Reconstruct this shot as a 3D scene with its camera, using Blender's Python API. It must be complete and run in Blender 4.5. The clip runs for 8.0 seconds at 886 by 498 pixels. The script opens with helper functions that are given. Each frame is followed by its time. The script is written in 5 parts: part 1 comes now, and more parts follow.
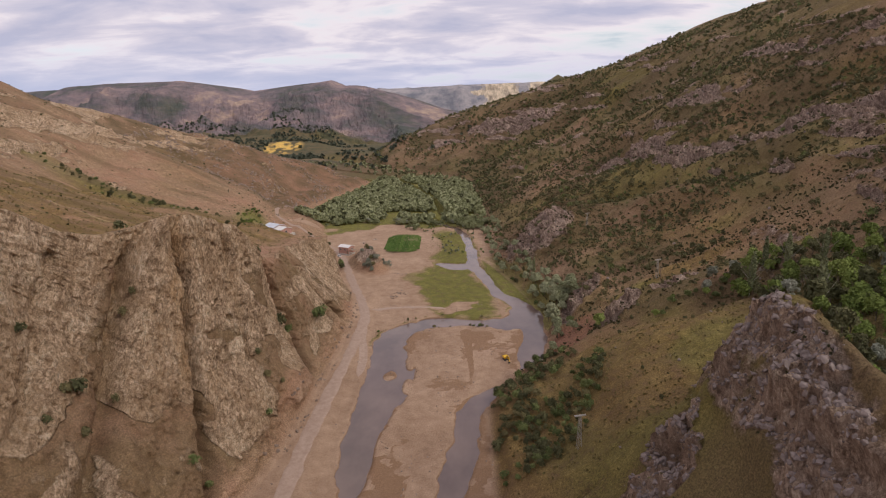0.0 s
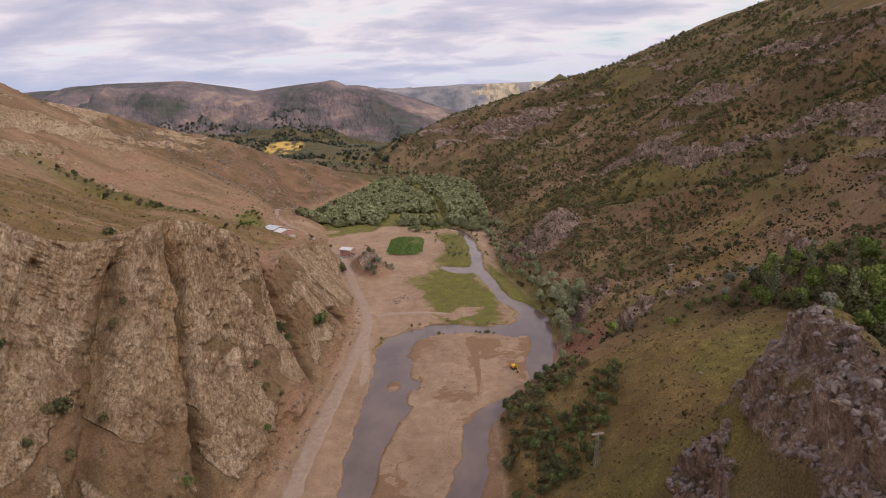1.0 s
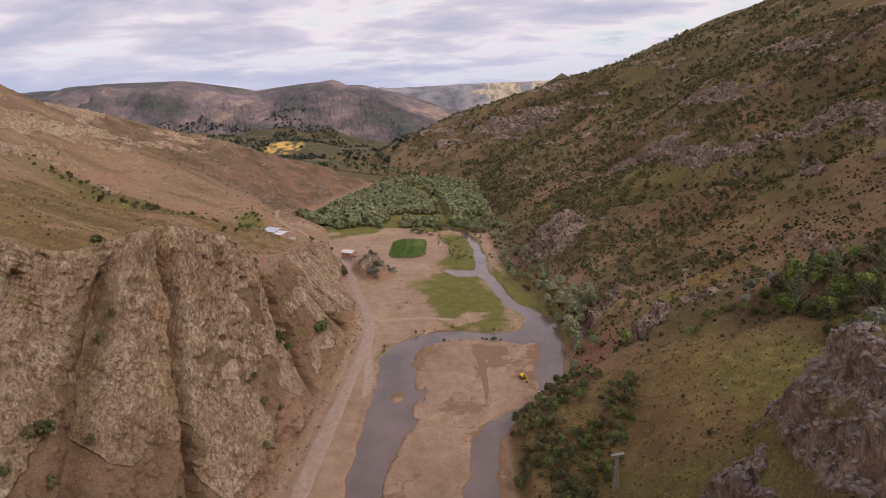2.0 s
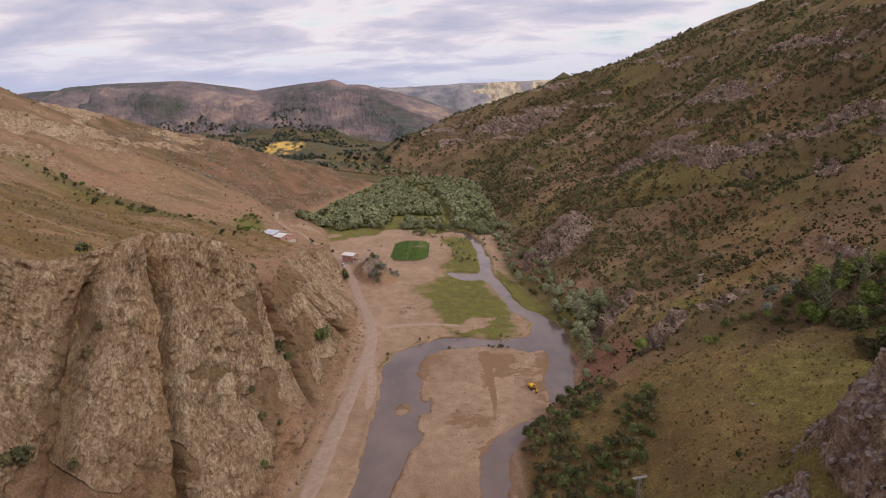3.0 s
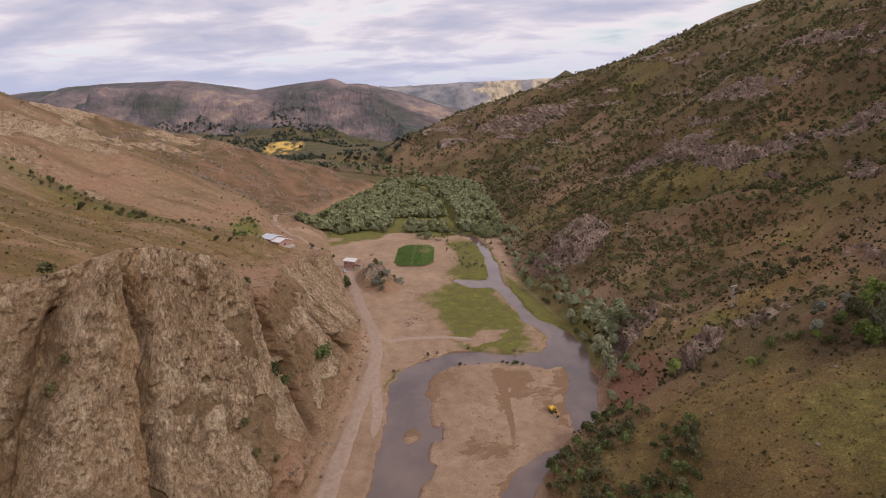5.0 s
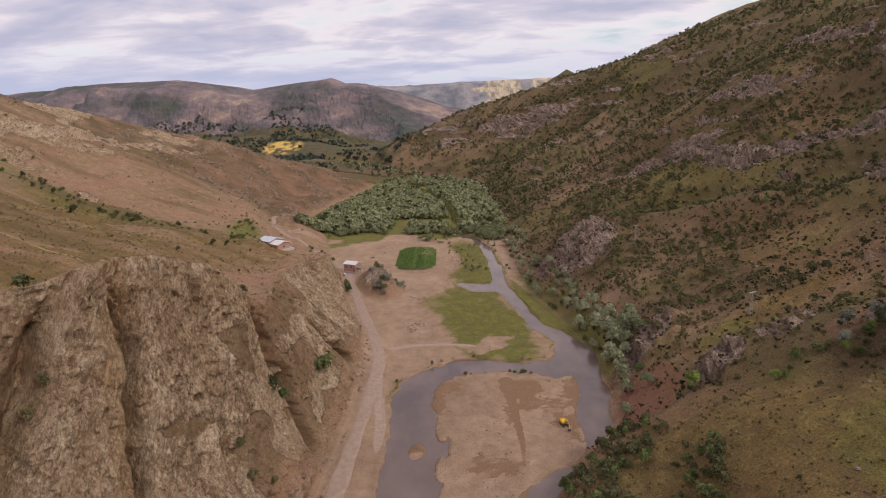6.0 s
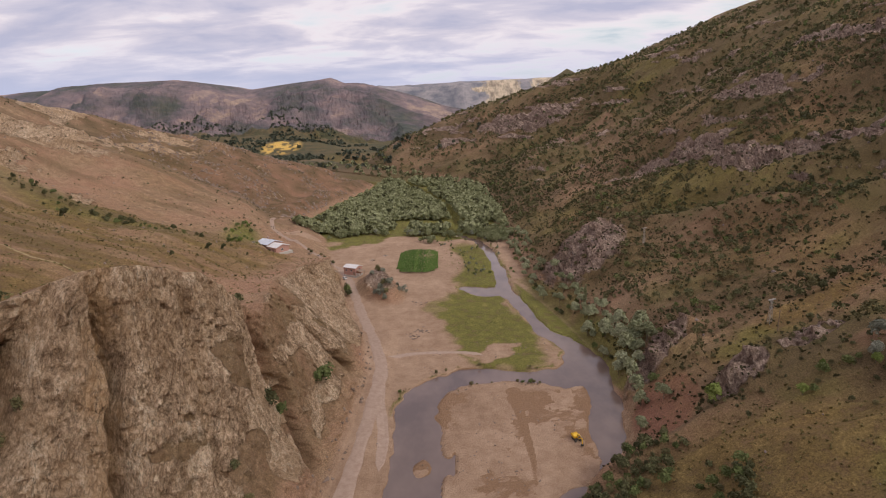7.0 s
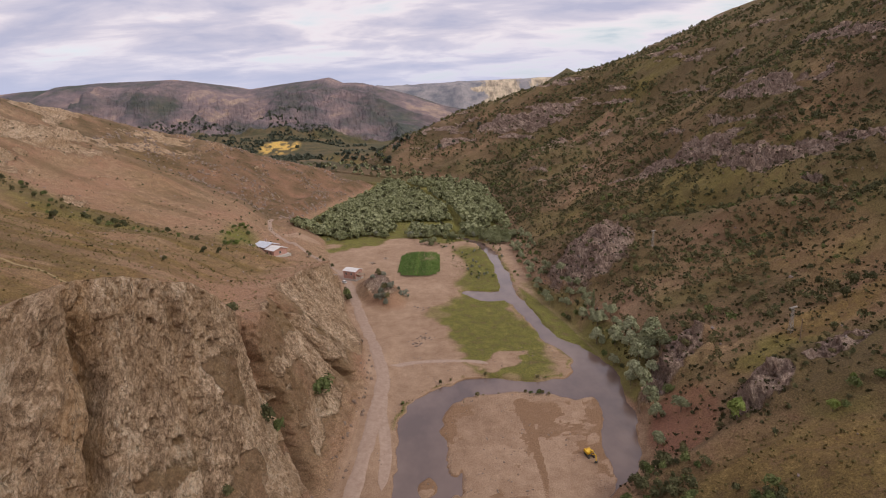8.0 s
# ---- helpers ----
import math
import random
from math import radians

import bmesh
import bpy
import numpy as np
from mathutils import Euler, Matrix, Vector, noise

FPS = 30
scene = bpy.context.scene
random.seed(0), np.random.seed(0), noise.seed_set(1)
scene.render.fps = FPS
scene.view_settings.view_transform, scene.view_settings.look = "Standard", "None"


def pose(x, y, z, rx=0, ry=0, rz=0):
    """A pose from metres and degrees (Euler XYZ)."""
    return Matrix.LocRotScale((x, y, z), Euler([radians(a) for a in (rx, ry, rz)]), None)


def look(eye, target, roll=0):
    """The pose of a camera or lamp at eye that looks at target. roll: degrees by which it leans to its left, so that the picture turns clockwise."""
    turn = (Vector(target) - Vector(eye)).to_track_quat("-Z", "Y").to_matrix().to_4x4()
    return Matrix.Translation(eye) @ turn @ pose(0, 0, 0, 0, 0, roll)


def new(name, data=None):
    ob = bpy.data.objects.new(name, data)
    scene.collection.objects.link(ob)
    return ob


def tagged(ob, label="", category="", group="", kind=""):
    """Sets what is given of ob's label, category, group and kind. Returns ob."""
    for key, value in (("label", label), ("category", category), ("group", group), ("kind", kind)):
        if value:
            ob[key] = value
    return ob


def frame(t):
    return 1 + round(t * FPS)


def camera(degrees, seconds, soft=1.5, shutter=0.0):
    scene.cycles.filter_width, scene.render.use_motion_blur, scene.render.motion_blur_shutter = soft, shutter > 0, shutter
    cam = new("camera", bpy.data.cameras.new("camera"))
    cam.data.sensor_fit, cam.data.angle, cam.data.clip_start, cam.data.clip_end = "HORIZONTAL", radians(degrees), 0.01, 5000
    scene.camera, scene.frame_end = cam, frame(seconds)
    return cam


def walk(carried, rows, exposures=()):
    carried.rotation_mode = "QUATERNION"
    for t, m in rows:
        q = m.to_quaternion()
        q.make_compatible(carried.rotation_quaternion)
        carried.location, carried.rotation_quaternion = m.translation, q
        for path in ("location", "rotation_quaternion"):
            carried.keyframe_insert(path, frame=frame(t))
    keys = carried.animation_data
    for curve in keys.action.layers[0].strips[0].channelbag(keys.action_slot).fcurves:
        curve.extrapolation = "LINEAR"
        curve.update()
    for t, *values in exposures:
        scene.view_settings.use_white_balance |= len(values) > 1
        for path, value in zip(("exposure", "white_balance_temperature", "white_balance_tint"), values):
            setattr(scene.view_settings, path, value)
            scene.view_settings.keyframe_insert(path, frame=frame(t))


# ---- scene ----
cam = camera(78.0, 8.0, 1.1)
PATH = [
    (0, (-0.12, 2.40, 104.23), (-0.34, 99.48, 80.24), -1.30),
    (1, (-2.18, 11.31, 104.31), (-2.54, 108.38, 80.28), -1.37),
    (2, (-4.25, 20.25, 104.34), (-4.72, 117.30, 80.25), -1.45),
    (3, (-6.33, 29.22, 104.32), (-6.86, 126.26, 80.16), -1.55),
    (4, (-8.43, 38.22, 104.26), (-8.97, 135.24, 80.02), -1.64),
    (5, (-10.54, 47.26, 104.14), (-11.05, 144.26, 79.83), -1.72),
    (6, (-12.66, 56.33, 103.98), (-13.07, 153.31, 79.61), -1.79),
    (7, (-14.80, 65.42, 103.77), (-15.04, 162.40, 79.36), -1.84),
    (8, (-16.96, 74.55, 103.52), (-16.96, 171.52, 79.08), -1.85),
]
walk(cam, [(t, look(eye, target, roll)) for t, eye, target, roll in PATH], exposures=[(0, 0.0), (8, 0.0)])

# ---- sky, sun ----
SUN_EL, SUN_AZ = radians(42), radians(120)        # height over the horizon; azimuth from +y towards +x
world = bpy.data.worlds.new("cloudy_sky")
scene.world = world
world.use_nodes = True
wt = world.node_tree
wt.nodes.clear()


def node(tree, kind, **props):
    n = tree.nodes.new(kind)
    for k, v in props.items():
        if k == "op":
            n.operation = v
        elif k == "blend":
            n.blend_type = v
        elif k == "dtype":
            n.data_type = v
        elif k == "attr":
            n.attribute_name = v
        elif k == "feature":
            n.feature = v
    return n


def mix_rgb(tree, fac, a, b, blend="MIX"):
    n = node(tree, "ShaderNodeMix", dtype="RGBA", blend=blend)
    for sock, val in ((n.inputs[0], fac), (n.inputs[6], a), (n.inputs[7], b)):
        if isinstance(val, bpy.types.NodeSocket):
            tree.links.new(val, sock)
        elif isinstance(val, (int, float)):
            sock.default_value = val if sock == n.inputs[0] else (val, val, val, 1)
        else:
            sock.default_value = (*val, 1)
    return n.outputs[2]


def math_n(tree, op, a, b=0.0, c=0.0, clamp=False):
    n = node(tree, "ShaderNodeMath", op=op)
    n.use_clamp = clamp
    for sock, val in zip(n.inputs, (a, b, c)):
        if isinstance(val, bpy.types.NodeSocket):
            tree.links.new(val, sock)
        else:
            sock.default_value = val
    return n.outputs[0]


def ramp(tree, fac, stops):
    n = node(tree, "ShaderNodeValToRGB")
    tree.links.new(fac, n.inputs[0])
    els = n.color_ramp.elements
    while len(els) < len(stops):
        els.new(0.5)
    for e, (p, c) in zip(els, stops):
        e.position = p
        e.color = (c, c, c, 1) if isinstance(c, (int, float)) else (*c, 1)
    return n.outputs[0]


def noise_n(tree, vec, scale, detail=4.0, rough=0.55, dist=0.0):
    n = node(tree, "ShaderNodeTexNoise")
    n.inputs["Scale"].default_value = scale
    n.inputs["Detail"].default_value = detail
    n.inputs["Roughness"].default_value = rough
    n.inputs["Distortion"].default_value = dist
    if vec is not None:
        tree.links.new(vec, n.inputs["Vector"])
    return n.outputs[0]


def scaled(tree, vec, sx, sy, sz):
    n = node(tree, "ShaderNodeMapping")
    tree.links.new(vec, n.inputs[0])
    n.inputs[3].default_value = (sx, sy, sz)
    return n.outputs[0]


def build_sky():
    coord = node(wt, "ShaderNodeTexCoord").outputs["Generated"]
    sep = node(wt, "ShaderNodeSeparateXYZ")
    wt.links.new(coord, sep.inputs[0])
    height = math_n(wt, "MAXIMUM", sep.outputs[2], 0.0)
    low = math_n(wt, "ADD", height, 0.17)
    comb = node(wt, "ShaderNodeCombineXYZ")
    wt.links.new(math_n(wt, "DIVIDE", sep.outputs[0], low), comb.inputs[0])
    wt.links.new(math_n(wt, "DIVIDE", sep.outputs[1], low), comb.inputs[1])
    plane = comb.outputs[0]
    sky = node(wt, "ShaderNodeTexSky")
    sky.sky_type = "NISHITA"
    sky.sun_disc = False
    sky.sun_elevation, sky.sun_rotation = SUN_EL, SUN_AZ
    blue = mix_rgb(wt, 1.0, sky.outputs[0], (0.11, 0.11, 0.11), "MULTIPLY")
    big = noise_n(wt, scaled(wt, plane, 0.62, 0.95, 1), 1.0, 5, 0.5, 0.5)
    fine = noise_n(wt, scaled(wt, plane, 1.9, 3.0, 1), 1.0, 7, 0.58, 0.4)
    body = math_n(wt, "ADD", math_n(wt, "MULTIPLY", big, 0.68), math_n(wt, "MULTIPLY", fine, 0.32))
    cover = ramp(wt, body, [(0.38, 0.30), (0.48, 1.0)])
    tone = ramp(wt, body, [(0.41, (1.0, 0.93, 0.92)), (0.47, (0.84, 0.765, 0.81)), (0.52, (0.63, 0.59, 0.69)), (0.59, (0.47, 0.47, 0.61))])
    both = mix_rgb(wt, cover, blue, tone)
    haze = ramp(wt, height, [(0.03, 0.70), (0.125, 0.0)])
    both = mix_rgb(wt, haze, both, (0.50, 0.545, 0.74))
    back = node(wt, "ShaderNodeBackground")
    wt.links.new(both, back.inputs[0])
    back.inputs[1].default_value = 1.06
    out = node(wt, "ShaderNodeOutputWorld")
    wt.links.new(back.outputs[0], out.inputs[0])


build_sky()
sun = new("sun", bpy.data.lights.new("sun", "SUN"))
sun.data.energy, sun.data.angle, sun.data.color = 1.55, radians(22), (1.0, 0.93, 0.84)
away = Vector((math.sin(SUN_AZ) * math.cos(SUN_EL), math.cos(SUN_AZ) * math.cos(SUN_EL), math.sin(SUN_EL)))
sun.matrix_world = look(away * 900, (0, 0, 0))


# ---- materials ----
def material(name, rough=0.9, spec=0.25):
    m = bpy.data.materials.new(name)
    m.use_nodes = True
    t = m.node_tree
    b = t.nodes["Principled BSDF"]
    b.inputs["Roughness"].default_value = rough
    b.inputs["Specular IOR Level"].default_value = spec
    return m, t, b


def bump(t, b, height, strength, distance):
    n = node(t, "ShaderNodeBump")
    n.inputs["Strength"].default_value = strength
    n.inputs["Distance"].default_value = distance
    t.links.new(height, n.inputs["Height"])
    t.links.new(n.outputs[0], b.inputs["Normal"])
    return n


def attr(t, name):
    return node(t, "ShaderNodeAttribute", attr=name).outputs["Fac"]


def node_color(t, vec, scale):
    n = node(t, "ShaderNodeTexNoise")
    n.inputs["Scale"].default_value = scale
    t.links.new(vec, n.inputs["Vector"])
    return n.outputs[1]


def ground_material():
    m, t, b = material("valley_ground", 0.95, 0.15)
    pos = node(t, "ShaderNodeNewGeometry").outputs["Position"]
    n_big = noise_n(t, pos, 0.035, 5, 0.6)
    n_mid = noise_n(t, pos, 0.22, 6, 0.65)
    n_fin = noise_n(t, pos, 1.3, 5, 0.7)
    n_grit = noise_n(t, pos, 6.0, 3, 0.6)
    wide = math_n(t, "ADD", math_n(t, "MULTIPLY", n_mid, 0.6), math_n(t, "MULTIPLY", n_fin, 0.4))
    # bare soil
    soil = ramp(t, wide, [(0.33, (0.182, 0.122, 0.082)), (0.5, (0.278, 0.193, 0.132)), (0.66, (0.40, 0.295, 0.210))])
    red = mix_rgb(t, ramp(t, n_big, [(0.40, 0.0), (0.62, 0.55)]), soil, (0.32, 0.185, 0.138))
    red = mix_rgb(t, attr(t, "redsoil"), red, mix_rgb(t, n_fin, (0.19, 0.095, 0.070), (0.29, 0.155, 0.115)))
    soil = mix_rgb(t, ramp(t, n_grit, [(0.56, 0.0), (0.7, 0.5)]), red, (0.36, 0.29, 0.24))
    # dry grass
    dry = ramp(t, wide, [(0.33, (0.086, 0.062, 0.029)), (0.5, (0.172, 0.121, 0.054)), (0.68, (0.305, 0.22, 0.102))])
    ground = mix_rgb(t, math_n(t, "MULTIPLY", attr(t, "dry"), ramp(t, wide, [(0.32, 0.35), (0.5, 1.0)]), clamp=True), soil, dry)
    # green grass
    green = ramp(t, wide, [(0.34, (0.075, 0.085, 0.026)), (0.5, (0.145, 0.150, 0.044)), (0.68, (0.26, 0.235, 0.085))])
    ground = mix_rgb(t, math_n(t, "MULTIPLY", attr(t, "green"), ramp(t, wide, [(0.36, 0.5), (0.5, 1.0)]), clamp=True), ground, green)
    # dark litter under scrub
    ground = mix_rgb(t, math_n(t, "MULTIPLY", attr(t, "litter"), ramp(t, math_n(t, "ADD", math_n(t, "MULTIPLY", n_mid, 0.5), math_n(t, "MULTIPLY", n_fin, 0.5)), [(0.36, 0.25), (0.52, 1.0)])), ground, mix_rgb(t, n_fin, (0.072, 0.055, 0.033), (0.155, 0.118, 0.068)))
    # far woods
    ground = mix_rgb(t, math_n(t, "MULTIPLY", attr(t, "wood"), ramp(t, n_big, [(0.40, 0.45), (0.55, 1.0)])), ground, mix_rgb(t, n_mid, (0.040, 0.046, 0.030), (0.095, 0.098, 0.058)))
    # rock: leaning blocks at two sizes
    warp = mix_rgb(t, 0.55, pos, node_color(t, pos, 0.5), "ADD")
    lean = node(t, "ShaderNodeMapping")
    t.links.new(warp, lean.inputs[0])
    lean.inputs[2].default_value = (radians(27), 0, 0)
    slabs = scaled(t, lean.outputs[0], 0.34, 0.34, 0.14)
    slab_n = node(t, "ShaderNodeTexVoronoi")
    t.links.new(slabs, slab_n.inputs["Vector"])
    slab_sep = node(t, "ShaderNodeSeparateColor")
    t.links.new(slab_n.outputs["Color"], slab_sep.inputs[0])
    slab_r, slab_g = slab_sep.outputs[0], slab_sep.outputs[1]
    blotch = noise_n(t, scaled(t, lean.outputs[0], 0.13, 0.13, 0.07), 1.0, 6, 0.62)
    chunk = noise_n(t, scaled(t, lean.outputs[0], 0.75, 0.75, 0.42), 1.0, 6, 0.72)
    speck = noise_n(t, pos, 2.1, 6, 0.78)

    def vein(sx, sz, width):
        far_off = math_n(t, "ABSOLUTE", math_n(t, "SUBTRACT", noise_n(t, scaled(t, lean.outputs[0], sx, sx, sz), 1.0, 4, 0.6), 0.5))
        return ramp(t, far_off, [(0.0, 1.0), (width, 0.0)])

    crack = math_n(t, "MAXIMUM", math_n(t, "MULTIPLY", vein(0.28, 0.07, 0.010), ramp(t, chunk, [(0.40, 0.2), (0.56, 1.0)])), math_n(t, "MULTIPLY", vein(0.9, 0.35, 0.022), 0.6))
    tone = math_n(t, "ADD", math_n(t, "ADD", math_n(t, "MULTIPLY", chunk, 0.34), math_n(t, "MULTIPLY", slab_r, 0.07)), math_n(t, "ADD", math_n(t, "MULTIPLY", blotch, 0.26), math_n(t, "MULTIPLY", speck, 0.33)))
    stone_a = ramp(t, tone, [(0.38, (0.150, 0.100, 0.068)), (0.45, (0.410, 0.298, 0.214)), (0.52, (0.69, 0.535, 0.408)), (0.59, (0.90, 0.79, 0.66))])
    stain = ramp(t, n_big, [(0.43, 0.0), (0.58, 0.5)])
    stone_a = mix_rgb(t, stain, stone_a, mix_rgb(t, tone, (0.22, 0.135, 0.075), (0.66, 0.47, 0.31)))
    stone_a = mix_rgb(t, math_n(t, "MULTIPLY", attr(t, "ochre"), ramp(t, blotch, [(0.40, 0.15), (0.55, 0.6)])), stone_a, mix_rgb(t, chunk, (0.36, 0.21, 0.10), (0.68, 0.46, 0.27)))
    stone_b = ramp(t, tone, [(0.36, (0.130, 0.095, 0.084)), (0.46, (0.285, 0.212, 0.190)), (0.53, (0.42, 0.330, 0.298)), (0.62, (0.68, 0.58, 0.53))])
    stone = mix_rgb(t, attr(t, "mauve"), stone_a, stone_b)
    stone = mix_rgb(t, math_n(t, "MULTIPLY", crack, 0.7), stone, (0.075, 0.055, 0.042))
    # mountain rock takes on bluish haze, mixed straight into its base colour
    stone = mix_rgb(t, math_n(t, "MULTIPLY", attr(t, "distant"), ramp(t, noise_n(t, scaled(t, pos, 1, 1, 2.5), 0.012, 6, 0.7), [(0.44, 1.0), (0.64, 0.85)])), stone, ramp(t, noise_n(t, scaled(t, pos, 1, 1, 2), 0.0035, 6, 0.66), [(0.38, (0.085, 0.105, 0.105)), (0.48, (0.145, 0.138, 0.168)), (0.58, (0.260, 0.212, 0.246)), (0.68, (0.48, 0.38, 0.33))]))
    rock_f = ramp(t, math_n(t, "ADD", attr(t, "rock"), math_n(t, "MULTIPLY", math_n(t, "SUBTRACT", n_mid, 0.5), 0.9)), [(0.40, 0.0), (0.58, 1.0)])
    ground = mix_rgb(t, rock_f, ground, stone)
    # river gravel and sand
    sand_n = math_n(t, "ADD", math_n(t, "MULTIPLY", n_mid, 0.5), math_n(t, "ADD", math_n(t, "MULTIPLY", n_big, 0.35), math_n(t, "MULTIPLY", n_fin, 0.15)))
    sand = ramp(t, sand_n, [(0.36, (0.270, 0.186, 0.138)), (0.5, (0.355, 0.254, 0.194)), (0.64, (0.450, 0.338, 0.268))])
    sand = mix_rgb(t, ramp(t, n_grit, [(0.56, 0.0), (0.72, 0.3)]), sand, (0.44, 0.39, 0.35))
    ground = mix_rgb(t, attr(t, "sand"), ground, sand)
    wet = ramp(t, math_n(t, "ADD", attr(t, "wet"), math_n(t, "MULTIPLY", math_n(t, "SUBTRACT", n_mid, 0.5), 1.0)), [(0.42, 0.0), (0.58, 1.0)])
    ground = mix_rgb(t, wet, ground, mix_rgb(t, n_fin, (0.215, 0.135, 0.086), (0.30, 0.20, 0.138)))
    # gold sun patch and sunlit pale far cliffs, painted into the colour
    ground = mix_rgb(t, attr(t, "crop"), ground, mix_rgb(t, n_mid, (0.74, 0.48, 0.12), (0.46, 0.35, 0.13)))
    # last plateau: blue-grey haze of distance painted into the rock colour
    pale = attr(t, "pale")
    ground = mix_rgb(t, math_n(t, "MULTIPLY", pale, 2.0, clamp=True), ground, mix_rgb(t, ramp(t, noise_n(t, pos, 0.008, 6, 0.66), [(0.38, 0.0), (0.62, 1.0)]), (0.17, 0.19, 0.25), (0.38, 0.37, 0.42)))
    # cream stands in for sunlight on the plateau's cliffs
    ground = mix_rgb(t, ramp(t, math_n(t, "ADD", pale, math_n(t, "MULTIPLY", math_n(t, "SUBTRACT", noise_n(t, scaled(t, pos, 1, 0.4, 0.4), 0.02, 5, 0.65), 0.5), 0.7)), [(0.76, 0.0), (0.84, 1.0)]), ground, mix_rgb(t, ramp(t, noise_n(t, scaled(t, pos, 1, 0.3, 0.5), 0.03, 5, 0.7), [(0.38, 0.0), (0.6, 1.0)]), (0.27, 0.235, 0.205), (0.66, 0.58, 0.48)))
    grain = mix_rgb(t, math_n(t, "MAXIMUM", rock_f, math_n(t, "MULTIPLY", attr(t, "sand"), 0.72)), ramp(t, speck, [(0.33, 0.50), (0.5, 1.0), (0.66, 1.55)]), 1.0)
    ground = mix_rgb(t, 1.0, ground, mix_rgb(t, 1.0, grain, (1.06, 0.98, 0.85), "MULTIPLY"), "MULTIPLY")
    t.links.new(ground, b.inputs["Base Color"])
    t.links.new(mix_rgb(t, wet, 0.95, 0.7), b.inputs["Roughness"])
    h_soil = math_n(t, "ADD", math_n(t, "MULTIPLY", math_n(t, "ADD", n_fin, speck), 0.5), math_n(t, "MULTIPLY", n_grit, 0.22))
    h_rock = math_n(t, "ADD", math_n(t, "ADD", math_n(t, "MULTIPLY", chunk, 2.6), math_n(t, "MULTIPLY", speck, 1.5)), math_n(t, "MULTIPLY", slab_g, 0.6))
    h_rock = math_n(t, "SUBTRACT", h_rock, math_n(t, "MULTIPLY", crack, 1.0))
    h = node(t, "ShaderNodeMix")
    t.links.new(rock_f, h.inputs[0])
    t.links.new(h_soil, h.inputs[2])
    t.links.new(h_rock, h.inputs[3])
    bump(t, b, h.outputs[0], 0.95, 0.7)
    return m


def simple_material(name, low, high, scale=3.0, rough=0.85, spec=0.3, metal=0.0, relief=0.0):
    m, t, b = material(name, rough, spec)
    pos = node(t, "ShaderNodeNewGeometry").outputs["Position"]
    rnd = node(t, "ShaderNodeObjectInfo").outputs["Random"]
    n = noise_n(t, pos, scale, 5, 0.65)
    f = math_n(t, "ADD", math_n(t, "MULTIPLY", n, 0.8), math_n(t, "MULTIPLY", rnd, 0.2))
    t.links.new(ramp(t, f, [(0.3, low), (0.75, high)]), b.inputs["Base Color"])
    b.inputs["Metallic"].default_value = metal
    if relief:
        bump(t, b, n, 0.6, relief)
    return m


def leaf_material(name, low, mid, high, dead=0.0):
    m, t, b = material(name, 0.75, 0.2)
    geo = node(t, "ShaderNodeNewGeometry")
    isl = geo.outputs["Random Per Island"]
    patch = noise_n(t, geo.outputs["Position"], 0.16, 3, 0.6)
    rnd = node(t, "ShaderNodeObjectInfo").outputs["Random"]
    f = math_n(t, "ADD", math_n(t, "MULTIPLY", isl, 0.30), math_n(t, "MULTIPLY", math_n(t, "ADD", patch, rnd), 0.37))
    t.links.new(ramp(t, f, [(0.15, low), (0.5, mid), (0.9, high)]), b.inputs["Base Color"])
    return m


GROUND = ground_material()
ROAD = simple_material("dusty_track", (0.335, 0.236, 0.180), (0.50, 0.380, 0.300), 0.7, 0.95, 0.1, relief=0.05)
STRAW_EDGE = simple_material("straw_edge", (0.25, 0.185, 0.095), (0.40, 0.30, 0.165), 0.7, 0.95, 0.1, relief=0.05)
WILLOW = leaf_material("silver_willow_leaves", (0.125, 0.135, 0.058), (0.235, 0.245, 0.122), (0.355, 0.358, 0.205))
DARKLEAF = leaf_material("dark_scrub_leaves", (0.050, 0.052, 0.024), (0.098, 0.097, 0.043), (0.178, 0.168, 0.078))
# for far trees only: air haze is blended into these leaf colours
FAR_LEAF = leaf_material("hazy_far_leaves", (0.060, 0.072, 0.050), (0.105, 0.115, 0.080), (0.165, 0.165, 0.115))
FRESH = leaf_material("fresh_green_leaves", (0.058, 0.074, 0.024), (0.118, 0.140, 0.046), (0.215, 0.235, 0.090))
BRIGHT = leaf_material("bright_green_leaves", (0.080, 0.110, 0.026), (0.170, 0.215, 0.050), (0.30, 0.34, 0.10))
POPLAR_LEAF = leaf_material("poplar_leaves", (0.085, 0.095, 0.045), (0.165, 0.175, 0.085), (0.28, 0.28, 0.15))
OLIVE = leaf_material("olive_scrub_leaves", (0.080, 0.072, 0.034), (0.150, 0.130, 0.060), (0.255, 0.215, 0.100))
GREY_LEAF = leaf_material("pale_olive_leaves", (0.13, 0.135, 0.095), (0.23, 0.235, 0.175), (0.36, 0.355, 0.28))
SILVER_LEAF = leaf_material("silver_bank_willow_leaves", (0.165, 0.175, 0.090), (0.305, 0.315, 0.180), (0.44, 0.445, 0.285))
BARK = simple_material("bark", (0.11, 0.085, 0.06), (0.26, 0.21, 0.16), 4.0, 0.9)
PALE_BARK = simple_material("pale_poplar_bark", (0.25, 0.22, 0.17), (0.46, 0.42, 0.35), 4.0, 0.9)


